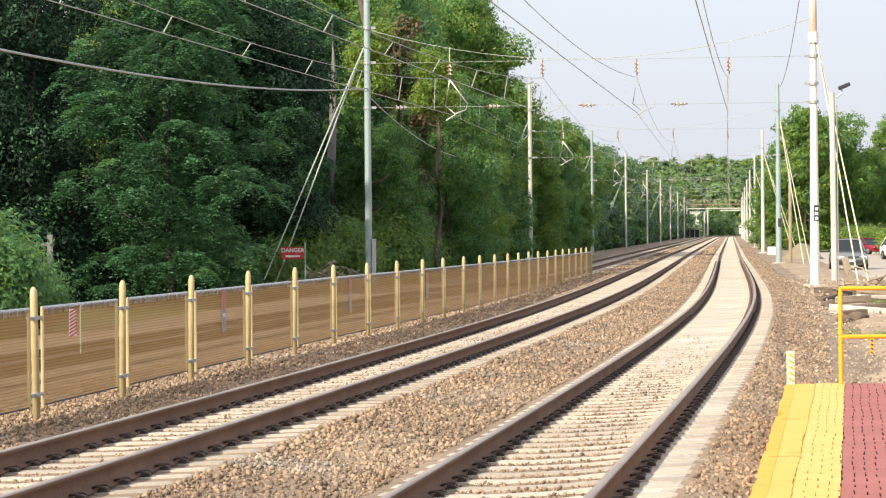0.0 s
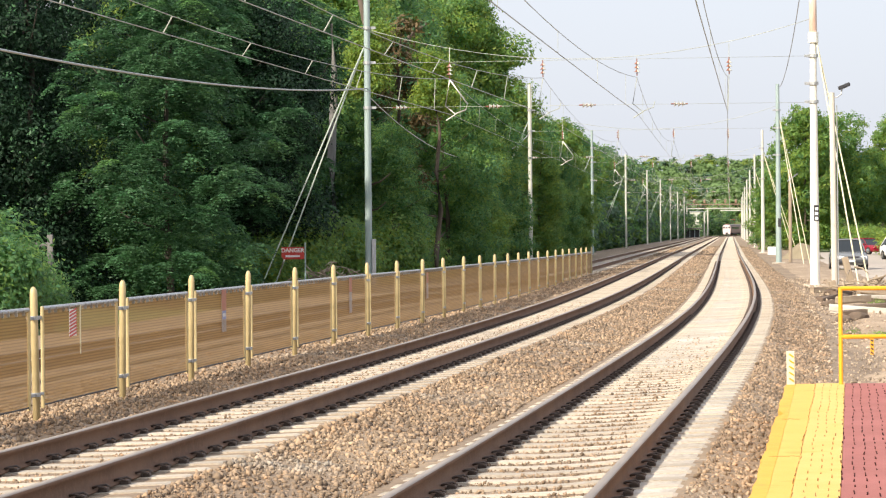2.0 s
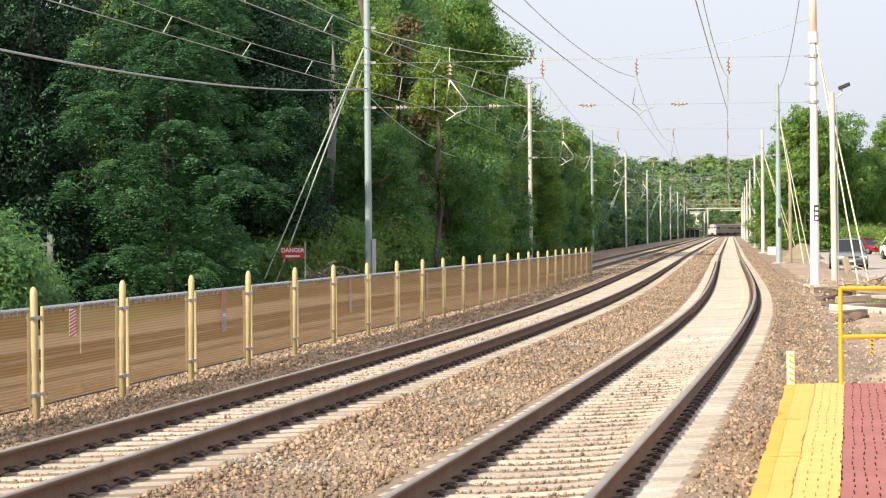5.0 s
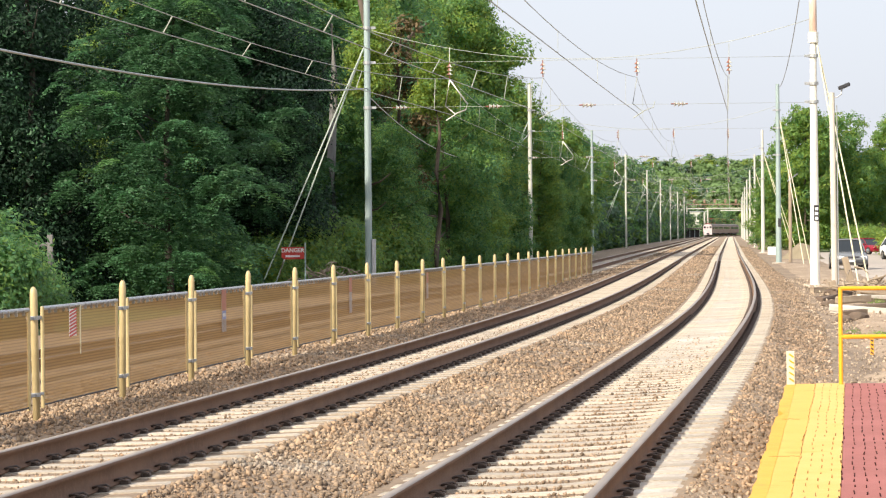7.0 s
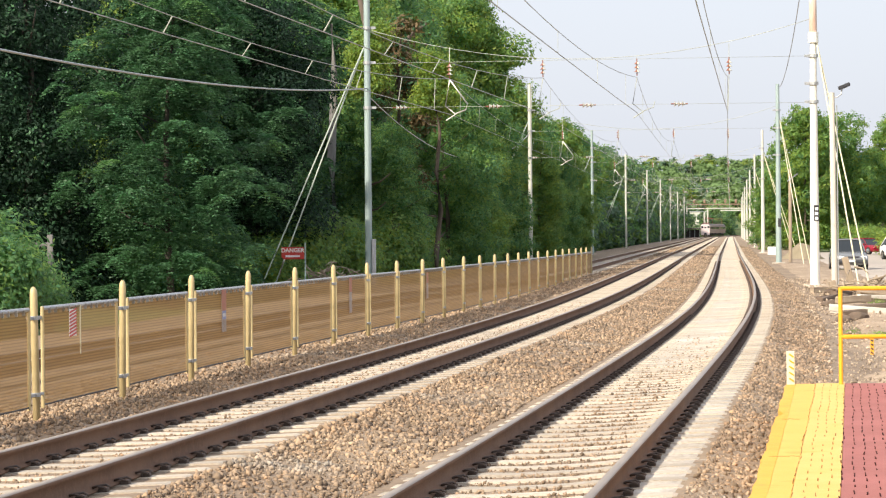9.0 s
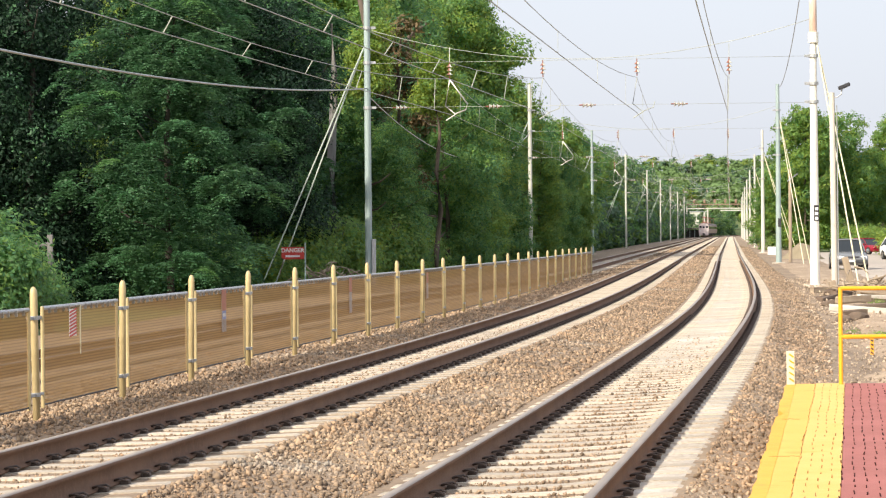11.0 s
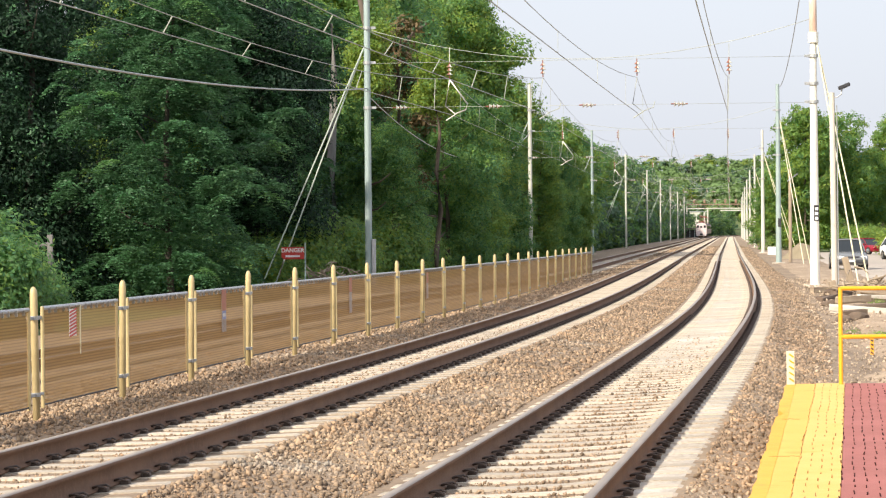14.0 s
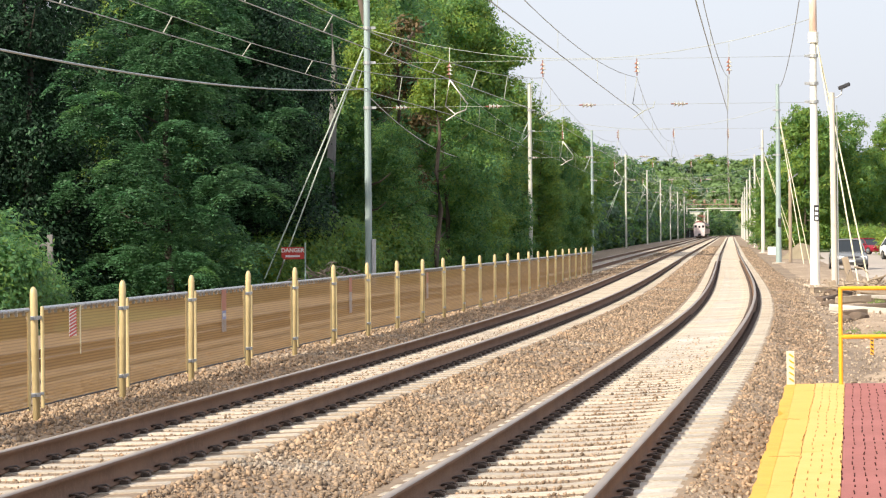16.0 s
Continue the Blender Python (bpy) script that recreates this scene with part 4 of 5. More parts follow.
def build_poles():
    for k in range(len(PAIRS)):
        rmat = "pole_white" if k == 1 else ("pole_green" if k == 2 else "pole_cream")
        if k > 0:
            catenary_pole("catenary_pole", right_pole(k), 9.8 if k == 1 else 12.0, rmat, {"pole_white": "tall white-painted steel catenary pole with rust streaks", "pole_green": "tall grey-green steel catenary pole", "pole_cream": "tall cream steel catenary pole"}[rmat], 1, 1.45 if k < 3 else 2.7)
            lmat = "pole_green" if k in (1, 3) else "pole_cream"
            catenary_pole("catenary_pole", left_pole(k), 12.2, lmat, {"pole_green": "tall grey-green steel catenary pole beside the woods", "pole_cream": "tall cream rusty steel catenary pole beside the woods"}[lmat], -1)
        if k == 0 or k > 7:
            continue
        # cross spans between the two poles
        L, R = left_pole(k), right_pole(k)
        t = tagged(empty("cross_span"), "wire cross-span with brown insulators between catenary poles", "overhead wires", "cross spans")
        xs = wires_at(k)
        up = sag_pts((L.x, L.y, 9.75), (R.x, R.y, 9.9), 1.35, 24)
        for name, pts, r in (("body_span", up, 0.022), ("upper_span", sag_pts((L.x, L.y, 8.42), (R.x, R.y, 8.45), 0.0, 2), 0.012), ("steady_span", sag_pts((L.x, L.y, 6.7), (R.x, R.y, 6.68), 0.0, 2), 0.012)):
            part(name, tube(bmesh.new(), pts, r * 0.55, 5), "copper_wire", t)
        for x in xs:
            f = (x - L.x) / (R.x - L.x)
            y = L.y + (R.y - L.y) * f
            zt = 9.82 - 4 * 1.35 * f * (1 - f)
            bm = bmesh.new()
            insulator(bm, (x, y, 8.12), (0, 0, 1), 3, 0.12)
            part("insulator", bm, ["porcelain", "pole_cream"], t)
            bm = bmesh.new()
            rod(bm, (x, y, zt), (x, y, 8.4), 0.012, n=5)
            z0 = 7.75
            if x == xs[3]:
                rod(bm, (x, y, z0 + 0.1), (x - 0.06, y, 6.4), 0.016, n=5)
            else:
                tube(bm, [(x, y, z0), (x - 0.17, y, 6.72), (x + 0.2, y, 6.42), (x + 0.62, y, 6.58), (x + 0.68, y, 6.8)] + ([(x, y, z0)] if x == xs[0] else []), 0.03 if x == xs[0] else 0.018, 5)
                rod(bm, (x + 0.24, y, 6.42), (x - 0.15, y, 6.17), 0.022, n=5)
            part("hanger", bm, "pole_white" if x == xs[0] else "copper_wire", t)
            bm = bmesh.new()
            f2 = (x - 1.9 - L.x) / (R.x - L.x)
            insulator(bm, (x - 1.9, L.y + (R.y - L.y) * f2, 6.69), (1, 0, 0), 3, 0.11)
            part("strain_insulator", bm, ["porcelain", "pole_cream"], t)
    # contact lines over the four ways
    for w in range(4):
        for k in range(0, 7):
            a, b = wires_at(k)[w], wires_at(k + 1)[w]
            ya, yb = PAIRS[k] + 0.9, PAIRS[k + 1] + 0.9
            t = tagged(empty("contact_line"), "overhead messenger and contact wire with hangers", "overhead wires", "contact lines")
            sag = 1.08 if k == 0 and w < 2 else 0.85
            ms = sag_pts((a, ya, 7.75), (b, yb, 7.75), sag, 18)
            lean = 0.0 if w > 1 else (0.9 if k < 1 else 0.4)
            ms = [p + Vector((lean * (i2 / 18) * (1 - i2 / 18), 0, 0)) for i2, p in enumerate(ms)]
            cw = sag_pts((a, ya, 6.38), (b, yb, 6.38), 0.04, 6)
            part("messenger", tube(bmesh.new(), ms, 0.011 if k < 1 else 0.009, 5), "wire", t)
            part("contact_wire", tube(bmesh.new(), cw, 0.013 if k < 1 else 0.009, 5), "wire", t)
            n = 9 if w < 2 else 5
            for i in range(n):
                f = (i + 0.5) / n
                p = Vector((a + (b - a) * f, ya + (yb - ya) * f, 6.38 - 0.16 * f * (1 - f)))
                q = Vector((p.x + lean * f * (1 - f), p.y, 7.75 - 4 * sag * f * (1 - f)))
                bm = bmesh.new()
                rod(bm, p, q, 0.014 if k < 1 and w < 2 else 0.006, n=5)
                part("hanger", bm, "copper_wire", t)


# ---- platform ----
def paving_u(y):
    """Offset of the seam between the yellow strip and the red paving."""
    return 2.51 - 0.0055 * (27.8 - max(8.0, y))


def build_platform():
    t = tagged(empty("platform"), "low platform end with yellow tactile edge and red paving", "platform", kind="structure")
    ys = [-25.0, -10, 0, 8, 13] + [13.5 + 0.179 * i for i in range(81)]

    def ragged(y):
        """The broken front edge: small chips and one bite."""
        chip = 0.022 * noise.noise(Vector((y * 1.3, 2.0, 0))) + 0.012 * noise.noise(Vector((y * 5.1, 7.0, 0)))
        return 1.885 + chip + 0.05 * math.exp(-((y - 23.4) / 0.28) ** 2)

    def seam(y):
        return 1.99 + 0.008 * noise.noise(Vector((y * 1.1, 4.0, 0)))

    def deck(name, a, b, z0, z1, material):
        bm = bmesh.new()
        rows = []
        for y in ys:
            w = 0.004 * noise.noise(Vector((y * 0.8, z1 * 90, 1.0)))
            rows.append([bm.verts.new((near_x(y) + u, y, z)) for u, z in ((a(y), z0), (a(y), z1 + w), (b(y), z1 + w), (b(y), z0))])
        for p, q in zip(rows, rows[1:]):
            for k in range(4):
                bm.faces.new((p[k], p[(k + 1) % 4], q[(k + 1) % 4], q[k]))
        bm.faces.new(rows[0])
        bm.faces.new(rows[-1][::-1])
        return part(name, bm, material, t)
    deck("base", lambda y: 2.0, lambda y: 6.2, -0.7, 0.14, "concrete_tie")
    deck("nosing", ragged, lambda y: seam(y) - 0.002, -0.05, 0.17, "yellow_worn")
    deck("edge_board", lambda y: seam(y) + 0.002, lambda y: paving_u(y) - 0.307, 0.0, 0.176, "yellow")
    deck("tactile_strip", lambda y: paving_u(y) - 0.303, lambda y: paving_u(y) - 0.002, 0.1, 0.18, "yellow_pale")
    deck("paving", lambda y: paving_u(y) + 0.002, lambda y: 6.2, 0.1, 0.178, "red_tile")
    # hairline cracks across the boards
    for y, u0, u1 in ((18.9, 1.93, 2.16), (22.6, 1.95, 2.1)):
        pts = [(near_x(y) + u0 + (u1 - u0) * i / 8, y + 0.05 * noise.noise(Vector((i * 0.9, y, 0))), 0.178) for i in range(9)]
        part("crack", tube(bmesh.new(), pts, 0.0014, 4), "slot_yellow", t)


def build_railing():
    t = tagged(empty("guard_rail"), "yellow tube guard rail across the platform end", "railing")
    y = 27.6
    x0 = near_x(y) + 2.47
    for x in (x0, x0 + 1.5, x0 + 3.0):
        bm = bmesh.new()
        rod(bm, (x, y, 0.15), (x, y, 1.2), 0.023, n=10)
        part("post", bm, "yellow_rail", t)
    for z in (1.19, 0.68):
        bm = bmesh.new()
        rod(bm, (x0, y, z), (x0 + 3.0, y, z), 0.023, n=10)
        part("rail", bm, "yellow_rail", t)


def build_platform_dots():
    """Dark drain slots in rows along the tactile paving."""
    rng = random.Random(4)
    for name, rows, material, label in (("drain_slots", [-0.305, -0.222, -0.145, -0.072], "slot_yellow", "rows of small brown slots in the yellow tactile strip"),
                                        ("paving_slots", [-0.004] + [0.08 * i for i in range(1, 15)], "dark_hole", "rows of small dark slots in the red paving")):
        bm = bmesh.new()
        for u in rows:
            y = 14.2 + rng.uniform(0, 0.4)
            while y < 27.65:
                if rng.random() > 0.06:
                    w = 0.007 * math.sin(y * 1.9 + u * 9) + 0.004 * math.sin(y * 5.3 + u * 31) + rng.uniform(-0.002, 0.002)
                    ln = rng.uniform(0.08, 0.24) * (1.5 if u < -0.3 else 1.0)
                    box(bm, near_x(y) + paving_u(y) + u + w, y, 0.177, rng.uniform(0.006, 0.01) * (0.6 if u < -0.3 else 1.0), ln, 0.012, 0, Matrix.Rotation(-heading(y) + rng.uniform(-0.03, 0.03), 4, "Z"))
                y += 0.43 * rng.uniform(0.85, 1.15)
        tagged(part(name, bm, material), label, "paving slots", kind="stuff")


def bar_sign(bm, rows, w, x0, z0, y, h):
    """Plain bars standing for lines of small writing."""
    for i, (a, b) in enumerate(rows):
        box(bm, x0 + (a + b) / 2 * w, y, z0 - i * h * 1.6, (b - a) * w, 0.004, h)


def build_signs():
    # red warning board beyond the fence
    t = tagged(empty("warning_sign", Matrix.Translation((-5.68, 99.0, 0))), "red danger sign with white lettering on a grey post", "sign")
    part("board", box(bmesh.new(), 0, 0, 1.1, 0.86, 0.02, 0.46, 0.004), "sign_red", t)
    cu = bpy.data.curves.new("lettering", "FONT")
    cu.body, cu.size, cu.align_x, cu.align_y, cu.extrude, cu.offset = "DANGER", 0.215, "CENTER", "CENTER", 0.002, 0.006
    tmp = new("lettering_source", cu)
    me = bpy.data.meshes.new_from_object(tmp.evaluated_get(bpy.context.evaluated_depsgraph_get()))
    bpy.data.objects.remove(tmp)
    me.materials.append(M["sign_white"])
    lt = new("lettering", me)
    lt.parent = t
    lt.matrix_basis = pose(0, -0.014, 1.2, 90, 0, 0)
    bm = bmesh.new()
    bar_sign(bm, [(-0.32, 0.32)], 0.86, 0, 0.985, -0.013, 0.07)
    part("small_print", bm, "sign_white", t)
    for x in (0.47,):
        part("post", box(bmesh.new(), x, 0.03, 0.4, 0.05, 0.05, 2.2), "pole_green", t)
    # tags on the fence fabric
    def tag(y, w, z0, z1, pieces, label):
        h = math.atan(fence_x(y + 0.5) - fence_x(y - 0.5))
        e = tagged(empty("fence_tag", Matrix.Translation((fence_x(y) + 0.03, y, 0)) @ Matrix.Rotation(-h, 4, "Z")), label, "sign", "fence tags")
        part("plate", box(bmesh.new(), 0, 0, (z0 + z1) / 2, 0.006, w, z1 - z0), pieces[0], e)
        for m2, a, b, wa in pieces[1:]:
            bm = box(bmesh.new(), 0.004, 0, z0 + (z1 - z0) * (a + b) / 2, 0.004, w * wa, (z1 - z0) * (b - a))
            if len(pieces) > 6:
                for v in bm.verts:
                    v.co.z += v.co.y * 0.13
            part("marking", bm, m2, e)
    tag(30.72, 0.3, 0.64, 0.96, ["sign_white"] + [("sign_red", (k + 0.2) / 8, (k + 0.75) / 8, 1.0) for k in range(8)], "red and white striped warning tag on the mesh fence")
    tag(31.05, 0.035, 0.42, 1.0, ["guy_guard", ("gold_post", 0.1, 0.2, 1.0)], "thin pale strip hanging on the mesh fence")
    tag(38.95, 0.3, 0.37, 1.0, ["tag_blue", ("tag_red", 0.5, 1.0, 1.0), ("sign_blue", 0.3, 0.5, 0.8), ("sign_white", 0.36, 0.44, 0.6)], "red and blue notice strip on the mesh fence")
    tag(50.1, 0.3, 0.3, 0.97, ["tag_blue", ("tag_red", 0.6, 1.0, 1.0), ("tag_blue", 0.38, 0.46, 0.7)], "faded red and blue notice strip on the fence")
    tag(60.6, 0.3, 0.3, 0.9, ["tag_blue", ("tag_red", 0.6, 1.0, 1.0)], "small faded notice strip on the fence")


def build_pole_fittings():
    R = right_pole(1)
    t = tagged(empty("pole_extension", Matrix.Translation((R.x, R.y, 0))), "rust-stained pinkish steel top section of the pole", "pole section")
    part("sleeve", rod(bmesh.new(), (0, 0, 9.1), (0, 0, 12.6), 0.15, 0.12, n=14), "pole_rust", t)
    part("collar", rod(bmesh.new(), (0, 0, 8.95), (0, 0, 9.35), 0.2, n=14), "pole_white", t)
    t = tagged(empty("pole_number_plate", Matrix.Translation((R.x + 0.05, R.y - 0.185, 2.45))), "black plate with white marks on the white pole", "plate")
    part("plate", box(bmesh.new(), 0, 0, 0, 0.2, 0.02, 0.6, 0.004), "black", t)
    for z in (-0.2, -0.02, 0.16):
        part("mark", box(bmesh.new(), 0, -0.012, z, 0.12, 0.006, 0.11), "sign_white", t)
    R = right_pole(2)
    t = tagged(empty("pole_number_plate", Matrix.Translation((R.x + 0.05, R.y - 0.19, 2.3))), "small dark plate on the green pole", "plate")
    part("plate", box(bmesh.new(), 0, 0, 0, 0.2, 0.02, 0.55, 0.004), "black", t)
    L = left_pole(1)
    t = tagged(empty("junction_box", Matrix.Translation((L.x + 0.2, L.y - 0.02, 0))), "tall grey metal junction box on the catenary pole", "junction box")
    part("case", box(bmesh.new(), 0, 0, 0.45, 0.16, 0.25, 2.3, 0.02), "galvanised", t)
    # sagging signal cable carried by the left-hand poles
    t = tagged(empty("feeder_cable"), "thick grey cable sagging between poles beside the woods", "cable")
    b, c = left_pole(1), left_pole(2)
    part("span", tube(bmesh.new(), sag_pts((-11.4, 33, 5.63), (b.x, b.y, 7.45), 0.68, 24), 0.028, 6), "wire", t)
    part("span", tube(bmesh.new(), sag_pts((b.x, b.y, 7.2), (c.x, c.y, 8.3), 2.1, 24), 0.022, 6), "wire", t)
    # feeder on the tops of the right-hand poles
    t = tagged(empty("feeder_cable"), "thin cable sagging between white and green catenary poles", "cable")
    b, c = right_pole(1), right_pole(2)
    part("span", tube(bmesh.new(), sag_pts((b.x - 0.4, b.y, 11.35), (c.x + 0.15, c.y, 11.1), 0.75, 24), 0.018, 6), "wire", t)


def build_lamp_post():
    t = tagged(empty("light_pole", Matrix.Translation((14.13, 94.5, -0.6))), "weathered wooden light pole with a floodlight", "light pole")
    part("shaft", rod(bmesh.new(), (0, 0, 0), (-0.06, 0, 7.35), 0.115, 0.1, n=12), "pale_pole", t)
    part("bracket", tube(bmesh.new(), [(-0.05, 0, 7.15), (0.15, -0.05, 7.2), (0.28, -0.05, 7.3), (0.3, -0.05, 7.48)], 0.025, 6), "galvanised", t)
    bm = bmesh.new()
    box(bm, 0.38, -0.05, 7.58, 0.42, 0.3, 0.14, 0.03, Matrix.Rotation(radians(-22), 4, "Y"))
    head = part("floodlight", bm, "black", t, "dark grey floodlight head")
    part("lens", box(bmesh.new(), 0.41, -0.05, 7.505, 0.34, 0.24, 0.012, 0, Matrix.Rotation(radians(-22), 4, "Y")), "lamp_glass", head)
    part("conduit", rod(bmesh.new(), (0.12, -0.1, 0.2), (0.1, -0.1, 6.9), 0.02, n=6), "galvanised", t)
    t = tagged(empty("utility_pole", Matrix.Translation((22.75, 171.5, -0.6))), "plain brown wooden utility pole", "utility pole")
    part("shaft", rod(bmesh.new(), (0, 0, 0), (0, 0, 6.4), 0.125, 0.1, n=10), "wood_pole", t)
    part("crosspiece", rod(bmesh.new(), (-0.2, -0.12, 5.6), (0.5, -0.12, 6.1), 0.04, n=6), "galvanised", t)
    for k, (x, y, h) in enumerate(((14.45, 93.0, 1.3), (13.6, 91.0, 0.5))):
        t = tagged(empty("wooden_post", Matrix.Translation((x, y, -0.6))), "short leaning brown timber post in the dirt", "post", "timber posts")
        part("shaft", box(bmesh.new(), 0, 0, h / 2, 0.22, 0.2, h + 0.3, 0.02, Matrix.Rotation(radians(-14), 4, "Y")), "wood_pole", t)
    t = tagged(empty("wooden_post", Matrix.Translation((-10.35, 69.0, -0.75))), "grey weathered timber post beside a bush", "post")
    part("shaft", box(bmesh.new(), 0, 0, 1.3, 0.14, 0.14, 2.62, 0.01), "old_wood_grey", t)
    part("rail", box(bmesh.new(), -0.9, 0, 2.35, 1.8, 0.06, 0.1, 0.01), "old_wood_grey", t)


def build_debris():
    """Old timber ties and scrap thrown down beside the platform end."""
    rng = random.Random(9)
    spots = [(13.3, 91.0, 40, 1.5), (14.3, 88.5, -25, 1.4), (12.9, 85.0, 62, 1.6), (13.6, 82.5, 8, 1.1), (11.6, 79.0, 55, 1.2), (12.3, 77.0, -12, 1.4), (11.5, 73.5, 35, 1.2), (10.9, 67.5, -4, 1.9), (10.2, 65.0, 14, 0.6), (13.2, 79.5, 24, 1.4), (14.6, 84.0, -38, 1.3), (11.6, 70.0, 6, 1.5)]
    for i, (x, y, a, ln) in enumerate(spots):
        t = tagged(empty("timber_tie", Matrix.Translation((x, y, -0.28 + (0.12 if i in (1, 3, 6) else 0))) @ Matrix.Rotation(radians(a), 4, "Z") @ Matrix.Rotation(radians(rng.uniform(-6, 6)), 4, "Y")),
                   "old dark broken timber tie lying in the dirt", "timber", "discarded ties")
        bm = bmesh.new()
        box(bm, 0, 0, 0, ln, 0.23, 0.18, 0.02)
        for v in bm.verts:
            v.co += Vector((rng.uniform(-0.03, 0.03), rng.uniform(-0.02, 0.02), rng.uniform(-0.03, 0.03)))
        part("beam", bm, "pale_pole" if i in (7, 9) else ("wood_pole" if i % 3 == 0 else "old_wood"), t)
    for x, y, sx in ((9.95, 63.0, 0.4), (9.4, 61.5, 0.3), (12.2, 80.5, 0.5), (11.0, 74.5, 0.4), (12.9, 87.0, 0.45)):
        t = tagged(empty("rubble_lump", Matrix.Translation((x, y, -0.33))), "dark broken lump of rubble in the dirt", "rubble", "rubble lumps")
        bm = bmesh.new()
        bmesh.ops.create_icosphere(bm, subdivisions=2, radius=1)
        for v in bm.verts:
            v.co = Vector((v.co.x * sx * 0.7, v.co.y * sx * 0.5, v.co.z * sx * 0.4)) * (1 + 0.35 * noise.noise(v.co * 1.7 + Vector((x, y, 0))))
        part("lump", bm, "old_wood", t)
    # uprooted brush heap
    r2 = np.random.default_rng(3)
    t = tagged(empty("brush_heap", Matrix.Translation((13.9, 86.5, -0.38))), "heap of uprooted brown roots and brush", "brush heap")
    bm = bmesh.new()
    for k in range(70):
        p = Vector((r2.normal(0, 0.55), r2.normal(0, 0.5), abs(r2.normal(0.1, 0.22))))
        d = Vector((r2.normal(), r2.normal(), r2.normal(0, 0.5))).normalized() * r2.uniform(0.2, 0.5)
        tube(bm, [p - d, p + Vector((0, 0, 0.08)), p + d], [0.035, 0.03, 0.01], 4)
    tagged(part("tangle", bm, "wood_pole", t), kind="stuff")
    t = tagged(empty("brush_heap", Matrix.Translation((-4.05, 100.9, -0.55))), "heap of dry grey branches at the wood's foot", "brush heap")
    bm = bmesh.new()
    for k in range(150):
        p = Vector((r2.normal(0, 0.75), r2.normal(0, 0.5), abs(r2.normal(0.15, 0.4))))
        d = Vector((r2.normal(), r2.normal(), r2.normal(0, 0.5))).normalized() * r2.uniform(0.3, 0.8)
        tube(bm, [p - d, p + Vector((0, 0, 0.1)), p + d], [0.03, 0.025, 0.008], 4)
    tagged(part("tangle", bm, "wood_pole", t), kind="stuff")
    weed = make_shrub("weed_clump", 71, 0.3, 0.5, 900, 0.09, ["leaf_light", "leaf_yellow"], [3, 1])
    scatter([weed], [(0, 8.75, 52.5, -0.4, 0.4, 0), (0, 8.5, 54.5, -0.4, 0.3, 1), (0, 12.6, 76.0, -0.4, 0.4, 2), (0, 12.2, 78.5, -0.4, 0.3, 3), (0, 14.6, 90.0, -0.42, 0.5, 4)], ["small clump of bright green weeds in the dirt"], "weeds", "weed clumps")
    # gravel heap and white drum by the car park
    t = tagged(empty("gravel_heap", Matrix.Translation((27.9, 203.0, -0.5))), "heap of tan gravel beside the car park", "gravel heap")
    bm = bmesh.new()
    bmesh.ops.create_icosphere(bm, subdivisions=4, radius=1)
    for v in bm.verts:
        r = math.hypot(v.co.x, v.co.y)
        v.co = Vector((v.co.x * 1.75, v.co.y * 1.6, max(-0.1, 1.25 * max(0.0, 1 - r * r) ** 1.3 * (1 if v.co.z > 0 else 0) + 0.14 * noise.noise(v.co * 2.3))))
    part("mound", bm, "gravel_pile", t)
    t = tagged(empty("white_tank", Matrix.Translation((29.7, 236.0, -0.6))), "white rounded cabinet at the trackside", "cabinet")
    part("case", box(bmesh.new(), 0, 0, 0.45, 0.85, 0.8, 0.95, 0.12), "sign_white", t)
    part("plinth", box(bmesh.new(), 0, 0, 0.0, 0.95, 0.9, 0.2, 0.02), "concrete_tie", t)


def build_markers():
    y = 28.15
    t = tagged(empty("edge_marker", Matrix.Translation((near_x(y) + 1.93, y, 0.0))), "pale yellow striped marker board at the platform corner", "marker")
    part("board", box(bmesh.new(), 0, 0, 0.2, 0.085, 0.02, 0.62, 0.006), "guy_guard", t)
    for k in range(5):
        part("stripe", box(bmesh.new(), 0.008, -0.012, 0.2 + k * 0.065, 0.06, 0.004, 0.018, 0, Matrix.Rotation(0.6, 4, "Y")), "yellow_rail", t)
    part("stake", box(bmesh.new(), 0, 0.02, -0.3, 0.04, 0.02, 0.7), "galvanised", t)
    x = near_x(27.6) + 2.47 + 0.325
    t = tagged(empty("striped_tag", Matrix.Translation((x, 27.57, 0.575))), "black and yellow striped tape hanging from the rail", "tape")
    part("tape", box(bmesh.new(), 0, 0, 0, 0.035, 0.008, 0.17), "yellow_rail", t)
    for k in range(4):
        part("stripe", box(bmesh.new(), 0, -0.006, -0.065 + k * 0.043, 0.03, 0.003, 0.016, 0, Matrix.Rotation(0.6, 4, "Y")), "black", t)


